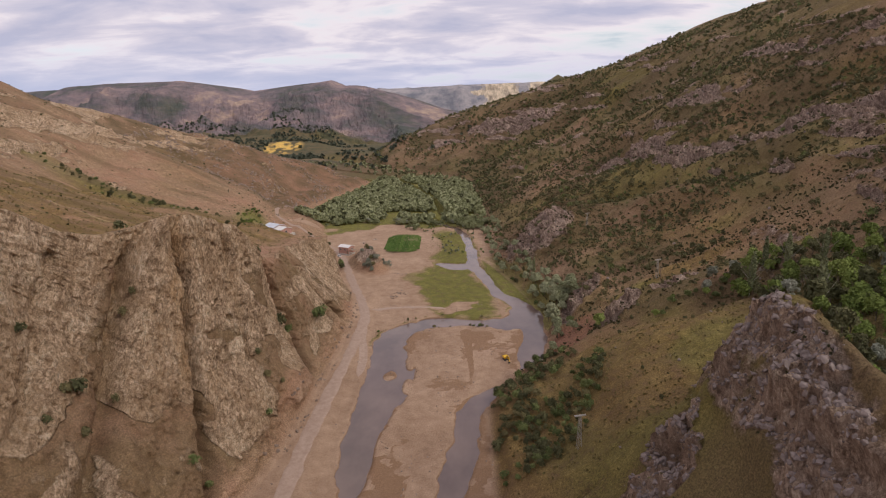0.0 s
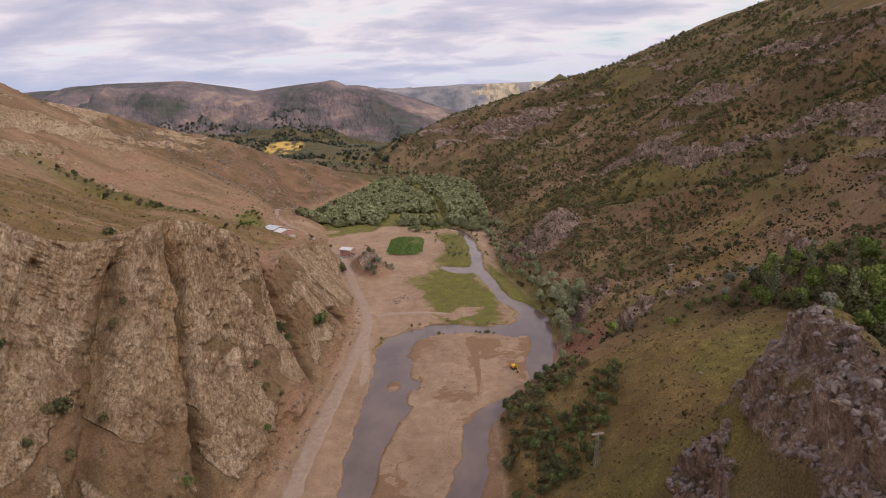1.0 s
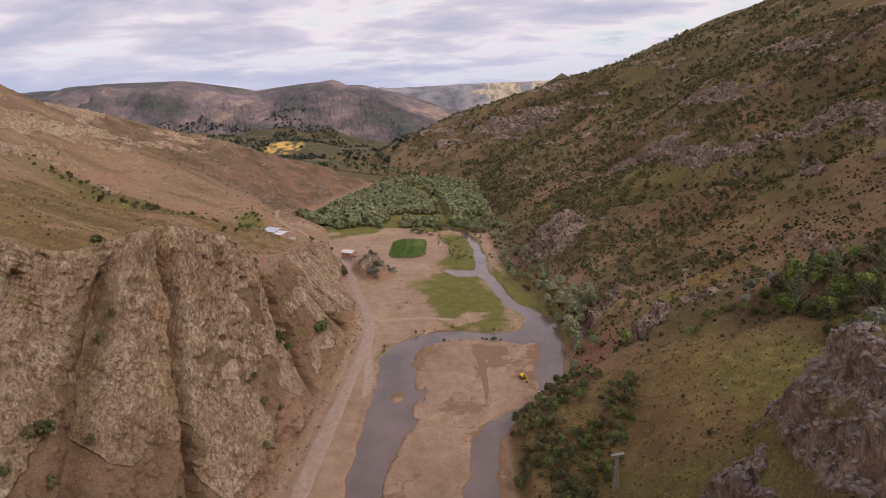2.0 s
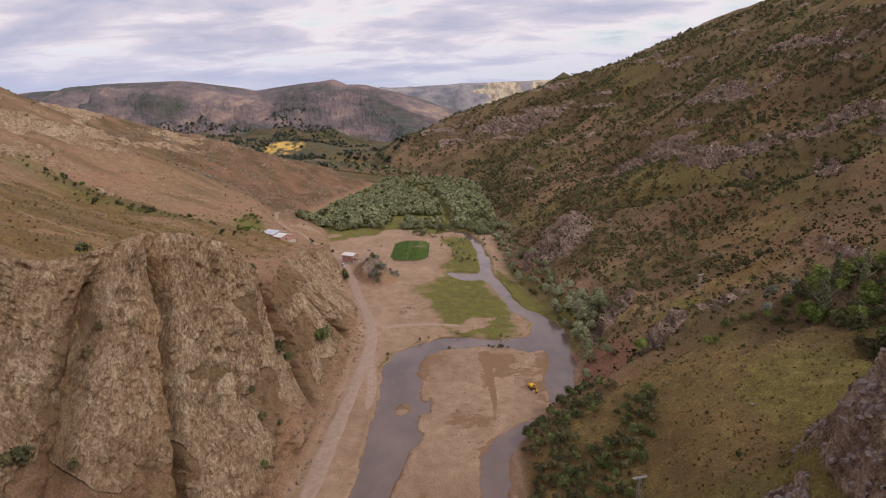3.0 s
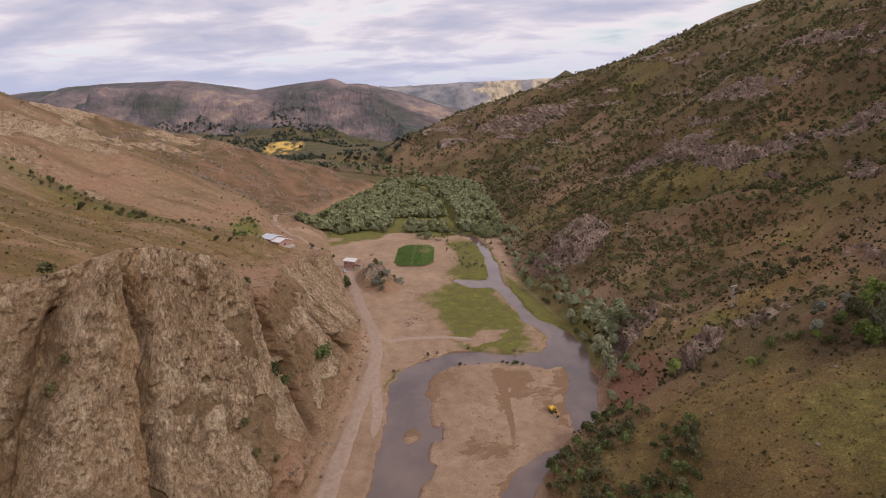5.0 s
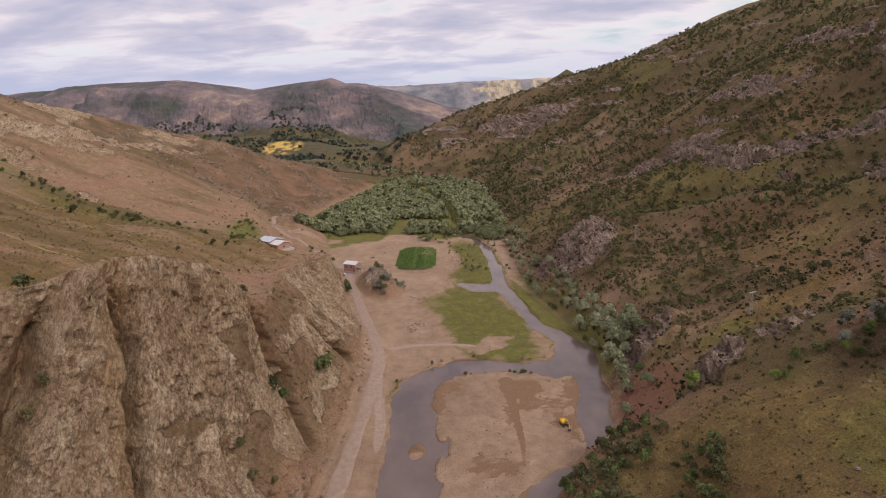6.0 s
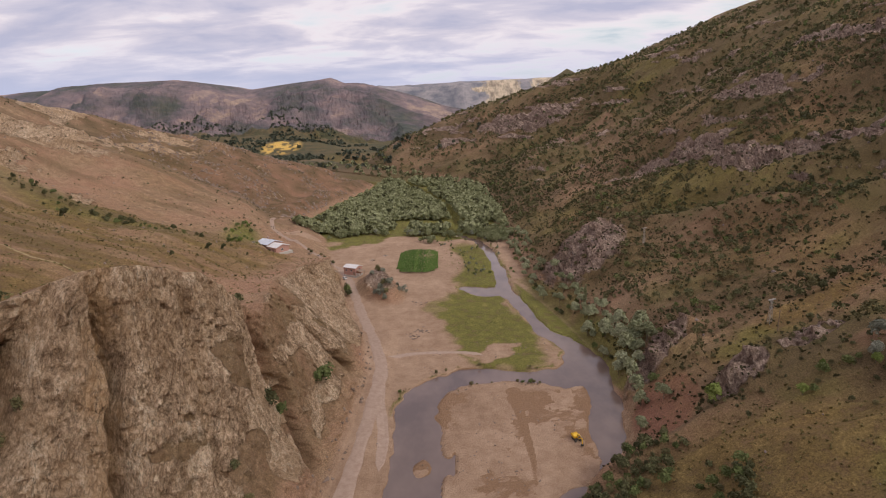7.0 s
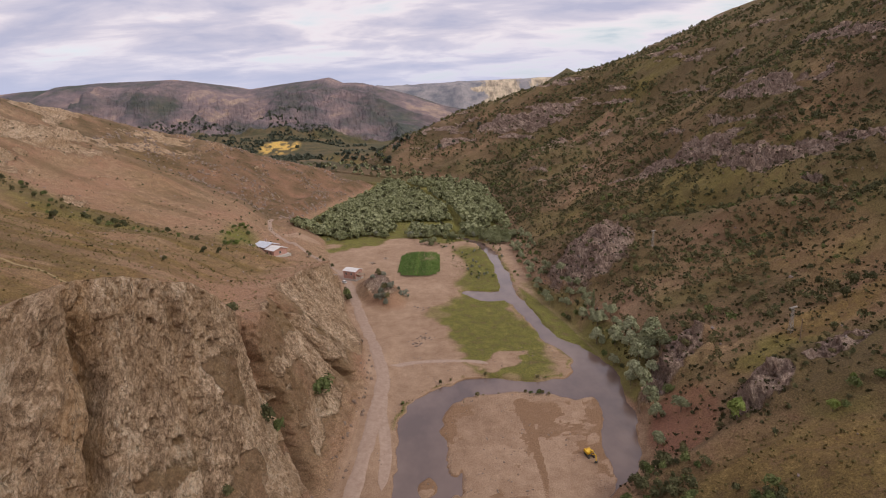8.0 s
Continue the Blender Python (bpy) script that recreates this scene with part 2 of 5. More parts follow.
def water_material():
    m, t, b = material("muddy_river_water", 0.12, 0.55)
    pos = node(t, "ShaderNodeNewGeometry").outputs["Position"]
    n = noise_n(t, scaled(t, pos, 0.05, 0.03, 1), 1.0, 4, 0.6)
    t.links.new(ramp(t, n, [(0.35, (0.120, 0.082, 0.070)), (0.65, (0.200, 0.138, 0.112))]), b.inputs["Base Color"])
    bump(t, b, noise_n(t, pos, 1.6, 4, 0.7), 0.12, 0.12)
    t.links.new(ramp(t, noise_n(t, pos, 0.12, 3, 0.6), [(0.35, 0.06), (0.7, 0.20)]), b.inputs["Roughness"])
    return m


WATER = water_material()


# ---- shape of the land ----
from mathutils.bvhtree import BVHTree


def hashed(ix, iy, iz, seed):
    h = ix * np.uint32(374761393) + iy * np.uint32(668265263) + iz * np.uint32(2246822519) + np.uint32(seed * 974711 & 0xFFFFFFFF)
    h = (h ^ (h >> np.uint32(13))) * np.uint32(1274126177)
    return ((h ^ (h >> np.uint32(16))) & np.uint32(0xFFFF)).astype(np.float32) / np.float32(32767.5) - np.float32(1.0)


def cell(v):
    return np.floor(v).astype(np.int32).astype(np.uint32)


def value_noise(x, y, z=None, seed=0):
    """Smooth noise from -1 to 1 over arrays."""
    x, y = np.asarray(x, np.float32), np.asarray(y, np.float32)
    fx, fy = np.floor(x), np.floor(y)
    ix, iy = cell(x), cell(y)
    u, v = x - fx, y - fy
    u, v = (s * s * s * (s * (s * 6 - 15) + 10) for s in (u, v))
    one = np.uint32(1)

    def layer(iz):
        a = hashed(ix, iy, iz, seed)
        c = hashed(ix, iy + one, iz, seed)
        a = a + (hashed(ix + one, iy, iz, seed) - a) * u
        c = c + (hashed(ix + one, iy + one, iz, seed) - c) * u
        return a + (c - a) * v
    if z is None:
        return layer(np.uint32(0))
    z = np.asarray(z, np.float32)
    iz, w = cell(z), z - np.floor(z)
    w = w * w * w * (w * (w * 6 - 15) + 10)
    lo = layer(iz)
    return lo + (layer(iz + one) - lo) * w


def fbm(x, y, z=None, octaves=4, seed=0, gain=0.5):
    total, amp, f = 0.0, 1.0, 1.0
    for o in range(octaves):
        total = total + amp * value_noise(x * f + 17.3 * o, y * f - 9.1 * o, None if z is None else z * f + 5.7 * o, seed + o)
        amp, f = amp * gain, f * 2.03
    return total


def ridged(x, y, z=None, octaves=4, seed=0, gain=0.55):
    """0 to about 1, high along crests."""
    total, amp, f, norm = 0.0, 1.0, 1.0, 0.0
    for o in range(octaves):
        total = total + amp * (1 - np.abs(value_noise(x * f + 7.7 * o, y * f + 3.1 * o, None if z is None else z * f, seed + o)))
        norm += amp
        amp, f = amp * gain, f * 2.07
    return total / norm


def blocks(x, y, z, seed=0):
    """Tilted flat facets of random cells, from about -1 to 1."""
    x, y, z = (np.asarray(v, np.float32) for v in (x, y, z))
    fx, fy, fz = (np.floor(v).astype(np.int32) for v in (x, y, z))
    best, out = np.full(x.shape, 9e9, np.float32), np.zeros(x.shape, np.float32)
    for a in (-1, 0, 1):
        for b_ in (-1, 0, 1):
            for c in (-1, 0, 1):
                i, j, k = fx + a, fy + b_, fz + c
                h = [hashed(i.astype(np.uint32), j.astype(np.uint32), k.astype(np.uint32), seed + n) for n in range(5)]
                dx, dy, dz = x - i - 0.5 - 0.4 * h[0], y - j - 0.5 - 0.4 * h[1], z - k - 0.5 - 0.4 * h[2]
                dist = dx * dx + dy * dy + dz * dz
                hit = dist < best
                best = np.where(hit, dist, best)
                out = np.where(hit, 0.55 * h[3] + 0.9 * (h[4] * dx + h[2] * dy + h[0] * dz), out)
    return out


def smooth(t):
    t = np.clip(t, 0, 1)
    return t * t * (3 - 2 * t)


def soft_min(a, b_, k):
    h = np.clip(0.5 + 0.5 * (b_ - a) / k, 0, 1)
    return b_ * (1 - h) + a * h - k * h * (1 - h)


def line(ys, vs):
    """A smooth line v(y) through stations along the valley."""
    ys, vs = np.array(ys, float), np.array(vs, float)

    def at(y):
        return np.interp(y, ys, vs)
    return at


foot_left = line([-400, 60, 131, 155, 191, 226, 268, 300, 327, 365, 399, 440, 510, 590, 680, 780, 850, 1000, 1500, 2200, 4800],
                 [-75, -60, -56, -52, -50, -48, -47, -53, -62, -73, -80, -95, -112, -148, -136, -112, -108, -250, -700, -1100, -2500])
top_left = line([-400, 60, 100, 127, 150, 163, 184, 205, 227, 260, 287, 320, 350, 372, 392, 420, 510, 590, 680, 780, 850, 1000, 1500, 2200, 4800],
                [-125, -104, -106, -107, -95, -86, -80, -77, -76, -82, -88, -88, -84, -82, -94, -112, -135, -172, -160, -136, -130, -280, -740, -1150, -2600])
rim_left = line([-400, 60, 100, 120, 131, 141, 150, 166, 184, 205, 227, 260, 287, 320, 350, 372, 392, 420, 510, 590, 680, 780, 850, 1000, 1500],
                [70, 94, 95, 93, 86, 77, 75, 76, 71, 60, 48, 41, 36, 31, 27, 24, 15, 13, 15, 17, 17, 16, 12, 12, 30])
bench = line([-400, 100, 200, 282, 330, 380, 416, 480, 560, 700], [66, 66, 64, 53, 41, 30, 23, 20, 12, 6])
crest_left = line([-400, 400, 480, 550, 600, 650, 700, 750, 800, 850, 950, 1200], [170, 180, 168, 152, 131, 111, 91, 69, 44, 22, 10, 20])
foot_right = line([-400, 60, 130, 157, 185, 201, 208, 230, 270, 285, 311, 340, 365, 410, 473, 557, 783, 900, 1000, 1100, 1300, 2200, 4800],
                  [20, 14, 13, 14, 15, 24, 36, 45, 50, 51, 47, 41, 37, 34, 33, 32, 30, -20, -100, -172, -300, -600, -1800])
flank_right = line([-5, 0, 10, 26, 50, 75, 95, 120, 160, 185, 215, 300, 400, 600, 1200], [1, 2, 8, 18, 28, 37, 45, 57, 83, 100, 121, 179, 230, 292, 355])
spur_crest = line([-700, -300, -180, -100, 23, 137, 223, 324, 424, 506, 700, 1200], [-80, -40, 0, 50, 100, 131, 158, 180, 222, 262, 320, 360])
far_crest = line([-3000, -2315, -2017, -1716, -1389, -1098, -1010, -830, -576, -504, -386, -238, 58, 300, 1200],
                 [250, 276, 280, 302, 306, 264, 246, 268, 290, 258, 250, 216, 118, 100, 240])

# channels of the river: x, y, half width
CHANNEL_A = [(-28, 60, 4), (-28.4, 135, 3.6), (-29.8, 156, 5.4), (-28, 172, 6.3), (-26.7, 184, 7.6), (-25, 195, 9.6), (-24, 208, 10), (-24, 222, 9), (-27, 237, 7.4),
             (-24, 251, 6.6), (-15, 262, 5.8), (-6, 266, 5.4), (4, 267, 5.0), (17, 263.5, 4.6), (32, 262, 7), (42, 271, 8.5)]
CHANNEL_B = [(42, 271, 8.5), (42.5, 256, 6.0), (42, 244, 5.2), (38, 231, 6), (35.5, 220, 5.4), (33, 209, 2.2), (26, 198, 1.6), (20, 194, 1.6), (12, 187, 3.4), (7.5, 177, 4.2), (5.8, 165, 4.4),
             (4, 150, 3.8), (0, 135, 3.8), (-3, 60, 4)]
CHANNEL_C = [(42, 271, 8.5), (42.5, 284, 6.5), (38, 297, 4.6), (31.5, 309, 3.5), (26, 340, 3.2), (21, 365, 4.2), (20.5, 383, 4.0), (20.3, 418, 2.7), (18.3, 461, 2.9),
             (12, 490, 3), (-8, 520, 3), (-2, 560, 3), (-10, 640, 3), (-40, 760, 4), (-90, 900, 4), (-240, 1060, 5)]
CHANNEL_D = [(17, 369, 7), (8, 369, 8), (-2, 377, 3.6)]
ISLET = (-23.6, 207.5, 3.0, 5.0, -8)
ROAD_LINE = [(-47, 60), (-46.6, 132), (-46.4, 160), (-45, 193), (-43.2, 223), (-42.2, 250), (-42, 272), (-47.5, 297), (-60, 340), (-74, 392), (-86, 425),
             (-118, 452), (-150, 490), (-166, 540), (-160, 575), (-143, 600), (-120, 640)]
TRACK_LINE = [(-42, 277), (-40.5, 249), (-36.5, 223), (-36.5, 205)]


def along(points, x, y):
    """Distance to a bent line, less its half width where it has one."""
    best = np.full(np.shape(x), 1e6)
    for p, q in zip(points[:-1], points[1:]):
        dx, dy = q[0] - p[0], q[1] - p[1]
        s = np.clip(((x - p[0]) * dx + (y - p[1]) * dy) / (dx * dx + dy * dy), 0, 1)
        dist = np.hypot(x - p[0] - s * dx, y - p[1] - s * dy)
        if len(p) > 2:
            dist = dist - (p[2] + s * (q[2] - p[2]))
        best = np.minimum(best, dist)
    return best


def blob(x, y, cx, cy, rx, ry, turn=0.0):
    c, s = math.cos(radians(turn)), math.sin(radians(turn))
    u, v = (x - cx) * c + (y - cy) * s, -(x - cx) * s + (y - cy) * c
    return np.sqrt((u / rx) ** 2 + (v / ry) ** 2)


def river_distance(x, y):
    wob = fbm(x / 9, y / 9, octaves=3, seed=40) * 1.3
    bars = np.minimum.reduce([along(c, x, y) for c in (CHANNEL_A, CHANNEL_B, CHANNEL_C, CHANNEL_D)])
    # sand spits reach into the near channel
    bars = bars + 5.0 * smooth((value_noise(x / 5 + 4.2, y / 11, seed=41) - 0.15) / 0.5) * smooth((x + 26) / 7) * smooth((-8 - x) / 4) * smooth((262 - y) / 8) * smooth((y - 150) / 20)
    return np.maximum(bars, 3.2 * (1 - blob(x, y, *ISLET))) + wob


def floor_height(x, y):
    """The flat valley bottom with gravel bars and channels."""
    river = river_distance(x, y)
    z = 0.55 + 0.25 * fbm(x / 14, y / 14, octaves=3, seed=3) + 0.012 * np.maximum(y - 300, 0)
    z = z + 1.6 * smooth((-36 - x) / 8) * smooth((330 - y) / 30)         # bank that carries the road
    z = z + 0.9 * smooth(1 - blob(x, y, -30, 300, 30, 34)) + 0.8 * smooth(1.5 - blob(x, y, -5, 280, 34, 7, -8))
    bed = -0.5 + 0.18 * fbm(x / 7, y / 7, octaves=3, seed=9)
    return bed + (z - bed) * smooth((river + 1.0) / 2.4)


def land_height(x, y, rough=True):
    fl, tl, fr = foot_left(y), top_left(y), foot_right(y)
    near = smooth((1430 - y) / 250)
    z = floor_height(x, y)
    # left side: face, bench, hill
    s = np.clip((fl - x) / (fl - tl), 0, 1)
    lean = 1.0 + 0.55 * smooth((300 - y) / 60) + 0.55 * smooth((y - 193) / 13) * smooth((240 - y) / 13)
    face = 3.0 + (rim_left(y) - 3.0) * s ** lean
    past = np.maximum(tl - x, 0)
    back = bench(y) + np.maximum(-130 - x, -60) * 0.28 + np.maximum(-225 - x, 0) * 0.20
    slope = 5 + 0.47 * (fl - x)
    back = np.where(y < 420, back, back + (slope - back) * smooth((y - 420) / 90))
    back = soft_min(back, crest_left(y) + 0.02 * (-300 - x), 14.0)
    upper = rim_left(y) + (back - rim_left(y)) * smooth(past / 42)
    left = np.where(x > tl, face, upper)
    z = np.where(x < fl, np.maximum(left, 1.5), z)
    # right side: flank, spur
    u = x - fr
    right = flank_right(u)
    cap = soft_min(right, spur_crest(x) - 0.55 * np.maximum(y - 1190, 0), 12.0)
    right = right + (cap - right) * smooth((y - 780) / 160)
    knoll = np.clip((x - 37 - 0.06 * (y - 112)) / 33, 0, 1) ** 1.1 * np.clip((137 - y) / 23, 0, 1) ** 1.3 * (1 - smooth((x - 70 - 0.25 * (y - 100)) / 24)) * (1 - 0.25 * smooth((85 - y) / 40))
    right = right + (27 + 10 * smooth((x - 54 - 0.1 * (y - 100)) / 7)) * knoll
    right = right - 5.0 * smooth(1.35 - blob(x, y, 80, 190, 26, 14, 8)) - 3.0 * smooth(1.3 - blob(x, y, 40, 184, 12, 14))
    # gullies and a spur across the upper slope
    right = right - 9 * smooth(1 - along([(112, 412), (140, 402), (160, 372), (172, 340), (196, 322)], x, y) / 20) + 5 * smooth(1 - along([(92, 398), (120, 376), (142, 340), (165, 305), (200, 285)], x, y) / 20)
    right = right - 7 * smooth(1 - along([(60, 870), (132, 838), (200, 820), (240, 790)], x, y) / 32) - 6 * smooth(1 - along([(225, 412), (252, 378), (275, 350)], x, y) / 24)
    right = right + 5 * (ridged((y + 0.3 * x) / 90, x / 280, octaves=2, seed=66) - 0.7) * smooth((u - 50) / 80) * 2
    right = right + 14 * smooth(1.2 - blob(x, y, 228, 500, 70, 70)) + 13 * smooth(1.2 - blob(x, y, 108, 760, 45, 90)) - 12 * smooth(1.2 - blob(x, y, 250, 710, 60, 90))
    right = right - 6 * smooth(1.3 - blob(x, y, 37, 150, 15, 24))
    right = right + 7 * smooth(1.2 - blob(x, y, 104, 212, 34, 24)) - 8 * smooth(1.2 - blob(x, y, 140, 272, 26, 16, 20))
    x_, y_ = x + 5 * fbm(x / 12, y / 12, octaves=3, seed=67), y + 7 * fbm(x / 12, y / 12, octaves=3, seed=68)
    right = right + 6 * smooth(1.1 - blob(x_, y_, 71, 215, 13, 9, 20)) + 6 * smooth(1.1 - blob(x_, y_, 66, 256, 24, 10, 35))
    right = right + 11 * smooth(1.2 - blob(x_, y_, 72, 374, 28, 36, -12)) * smooth((x_ - fr - 6) / 9)
    right = right - 4 * smooth(1 - blob(x, y, 60, 198, 34, 7, 10))
    z = np.where(x > fr, z + (np.maximum(right, -60) - z) * smooth(u / 5), z)
    # rock by the hut
    z = z + 9.5 * smooth(1.25 - blob(x, y, -54, 376, 11, 24, 22)) ** 0.8
    # far country
    far = 4 + 48 * smooth((-320 - x) / 520) + (10 + 26 * smooth((-320 - x) / 400)) * fbm(x / 420, y / 420, octaves=4, seed=21)
    far = far + (30 * smooth((y - 1470) / 360) - far) * smooth(1.5 - blob(x, y, -470, 1670, 130, 260, 10))
    far = np.maximum(far, 208 - 0.75 * np.hypot(x - 326, (y - 1590) * 0.6) + 8 * fbm(x / 30, y / 30, octaves=2, seed=22))
    lift = far_crest(x) * smooth((y - 2050 + 240 * fbm(x / 600, y / 600, octaves=2, seed=5)) / 950) * (1 - 0.5 * smooth((y - 3150) / 600))
    far = np.maximum(far, lift)
    far = np.maximum(far, 300 * smooth((y - 3900) / 420) * smooth((x + 900) / 400) + 0.02 * x)
    far_rough = ridged(x / 300, y / 300, octaves=6, seed=33, gain=0.62) - 0.62
    far = far + far_rough * 150 * (1 - 0.75 * smooth((y - 2650) / 250) * smooth((3500 - y) / 200)) * smooth((y - 2050) / 500) * (smooth((3050 - y) / 200 + 0.3) + 0.5 * smooth((y - 3800) / 200))
    far = far + 75 * (ridged(x / 170 + 0.2 * fbm(x / 90, y / 90, octaves=2, seed=34), y / 120, octaves=5, seed=35) - 0.63) * smooth((y - 2120) / 160) * smooth((2860 - y) / 220)
    side = z
    z = far + (side - far) * near
    z = np.where(x > 120, np.maximum(z, side * smooth((1750 - y) / 300)), z)
    if not rough:
        return z
    hill = smooth((fl - 4 - x) / 30) + smooth((x - fr - 4) / 25)
    z = z + near * hill * (2.6 * fbm(x / 38, y / 38, octaves=4, seed=11) + (3.2 + 2.4 * smooth((x - fr - 30) / 40)) * (ridged(x / 55 + 0.3 * fbm(x / 30, y / 30, seed=2), y / 22, octaves=3, seed=14) - 0.65))
    return z


ROCK_BELTS = [[(150, 512, 7), (163, 494, 11), (179, 416, 12), (197, 378, 9), (211, 356, 10), (228, 340, 12), (250, 300, 10)], [(213, 512, 5), (240, 455, 6)],
              [(286, 548, 8), (285, 476, 8), (294, 442, 9), (300, 400, 8)], [(55, 990, 10), (72, 972, 14), (112, 936, 17), (152, 904, 14), (190, 890, 7)], [(128, 520, 6), (140, 500, 6)]]


def rock_amount(x, y, z):
    """Where bedrock shows: 0 to 1."""
    fl, tl, fr = foot_left(y), top_left(y), foot_right(y)
    face = smooth((fl - 5 - x) / 6) * smooth((x - tl + 5) / 6) * smooth((300 - y) / 30)
    face = face * (0.84 - 0.5 * smooth((fbm(y / 15, z / 12, octaves=3, seed=53) - 0.10) / 0.3) * smooth((66 - z) / 20))
    cleft = across(x, y) - 0.49 * z + 11 + 3 * fbm(y / 7, z / 7, octaves=2, seed=105)
    face = face * (1 - 0.55 * smooth((1 - cleft) / 2) * smooth((cleft + 10) / 6) * smooth((70 - z) / 10)) * (1 - 0.5 * smooth((15 - z) / 4) * smooth((y - 150) / 10) * smooth((fbm(y / 14, z / 6, octaves=2, seed=104) + 0.3) / 0.3))
    face = np.maximum(face, smooth((fl - x) / 4) * smooth((x - tl + 2) / 5) * smooth((405 - y) / 20) * smooth((y - 275) / 20) * 0.92)
    band = fbm(y / 46 + x / 90, z / 9.0, octaves=3, seed=52)
    high = smooth((x - fr - 60 + 45 * smooth((y - 550) / 100)) / 60) * smooth((band - 0.42 + 0.2 * smooth((y - 700) / 150)) / 0.3) * smooth((1300 - y) / 200) * 0.62
    ragged = 9 * fbm(x / 17, y / 17, octaves=4, seed=130)
    for belt_line in ROCK_BELTS:
        high = np.maximum(high, 0.95 * smooth((4 - along(belt_line, x, y) + ragged) / 8))
    crag = np.maximum.reduce([smooth(1.35 - blob(x, y, 66, 374, 26, 34, -12)), smooth(1.4 - blob(x, y, 71, 214, 9, 7, 20)), 0.85 * smooth((1.2 - blob(x, y, 98, 222, 15, 5, 25)) / 0.4) * smooth((fbm(x / 6, y / 6, octaves=2, seed=56) + 0.3) / 0.3),
                              smooth(1.3 - blob(x, y, 63, 253, 20, 7, 35)), smooth((1.25 - blob(x, y, 61, 92, 20, 30)) / 0.4) * (1 - 0.85 * smooth((x - 67 - 0.2 * (y - 100)) / 6)) * smooth((x - 54.5 - 0.1 * (y - 100)) / 4) * (0.78 + 0.45 * fbm(x / 9, y / 9, octaves=2, seed=54)), 0.9 * smooth((1.3 - np.minimum(blob(x, y, 44, 105, 9, 6, 20), blob(x, y, 33, 110, 9, 6, 10))) / 0.3) * smooth((fbm(x / 8, y / 8, octaves=2, seed=55) + 0.25) / 0.3),
                              smooth((1.3 - blob(x, y, 50, 112, 6, 4, 25)) / 0.4), smooth(1.2 - blob(x, y, -54, 376, 11, 24, 22)),
                              smooth(1.2 - blob(x, y, 118, 208, 20, 7, 30)) * 0.8])
    belt = 1 - np.abs(z - (101 - 0.17 * (y - 470)) + 6 * fbm(x / 30, y / 30, octaves=3, seed=62)) / 9
    ledge = smooth((fbm(y / 60, z / 8 + 3, octaves=3, seed=61) - 0.25) / 0.3) * smooth((tl - 110 - x) / 40) * smooth((900 - y) / 150) * 0.9
    ledge = np.maximum(ledge, smooth(1.3 - blob(x, y, -322, 470, 70, 26, 20)) * 0.9)
    ledge = np.maximum(ledge, smooth(belt * 1.5) * smooth((tl - 90 - x) / 40) * smooth((820 - y) / 60) * smooth((y - 380) / 40) * 0.75)
    ledge = np.maximum(ledge, 0.40 * smooth((fbm(x / 22, y / 22, octaves=3, seed=63) + 0.0) / 0.3) * smooth((y - 560) / 60) * smooth((900 - y) / 60) * smooth((fl - 6 - x) / 20))
    far = smooth((y - 2150) / 200) * (0.62 + 0.3 * smooth((ridged(x / 330, y / 330, octaves=5, seed=33) - 0.5) / 0.2))
    return np.clip(np.maximum.reduce([face, high, crag, ledge, far]), 0, 1)


# clefts of the cliff: across = start + slope * height; depth, width, and how far the slab beyond it stands out
CRACKS = [(-76, 0.49, 4.0, 2.0, 0.5), (-52, 0.49, 4.0, 1.8, 1.5), (-31, 0.49, 4.5, 1.6, -0.5), (-11, 0.49, 9.5, 2.4, 4.6), (25.8, 0.13, 8.5, 1.5, 2.4), (50, 0.0, 1.6, 1.0, 2.2),
          (81, -0.18, 8.0, 1.7, 3.8), (119, -0.62, 7.0, 1.6, 1.8), (152, -0.6, 3.5, 1.6, 0.5), (190, -0.6, 3.0, 1.6, 0.0)]


def across(x, y):
    return 0.8 * x + 0.6 * y


def cliff_shift(x, y, z):
    """How far the rock face stands out from its mean plane."""
    a = across(x, y) + 1.3 * fbm(z / 17.0, y / 40, octaves=2, seed=75) + 0.5 * fbm(z / 4.0, y / 9, octaves=2, seed=74)
    ends = [a0 + k * z for a0, k, depth, wide, stand in CRACKS]
    out = np.zeros_like(y)
    for (a0, k, depth, wide, stand), lo, hi in zip(CRACKS[:-1], ends[:-1], ends[1:]):
        s = np.clip((a - lo) / np.maximum(hi - lo, 1.0), 0, 1)
        out = out + stand * smooth(np.minimum(s / 0.10, (1 - s) / 0.16))
    for (a0, k, depth, wide, stand), centre in zip(CRACKS, ends):
        out = out - depth * np.exp(-(np.abs(a - centre) / wide) ** 1.6)
    run = a - 0.35 * z
    # a lesser slanting joint low on the main slab, and a nose of rock at the foot
    joint = a - 2 - 0.42 * (46 - z)
    out = out - 2.2 * np.exp(-(joint / 0.8) ** 2) * smooth((47 - z) / 4) * smooth((z - 14) / 6)
    out = out + 5.0 * smooth(1.3 - blob(y, z, 186, 10, 15, 9)) + 3.0 * smooth(1.3 - blob(y, z, 160, 16, 13, 10))
    out = out + 1.5 * fbm(run / 15, z / 24, octaves=2, seed=71) + 0.9 * blocks(x * 0, run / 8.0, z / 17, 500) + 0.7 * blocks(x * 0, run / 3.6, z / 8, 510)
    fissure = ridged(run / 9.0, z / 46, octaves=2, seed=77)
    return out - 1.3 * smooth((fissure - 0.88) / 0.08) + 0.8 * fbm(y / 24, z / 16, octaves=3, seed=73)


def axis(*spans):
    out = [np.array([spans[0][0]], float)]
    for lo, hi, n in spans:
        out.append(np.linspace(lo, hi, n + 1)[1:])
    return np.concatenate(out)


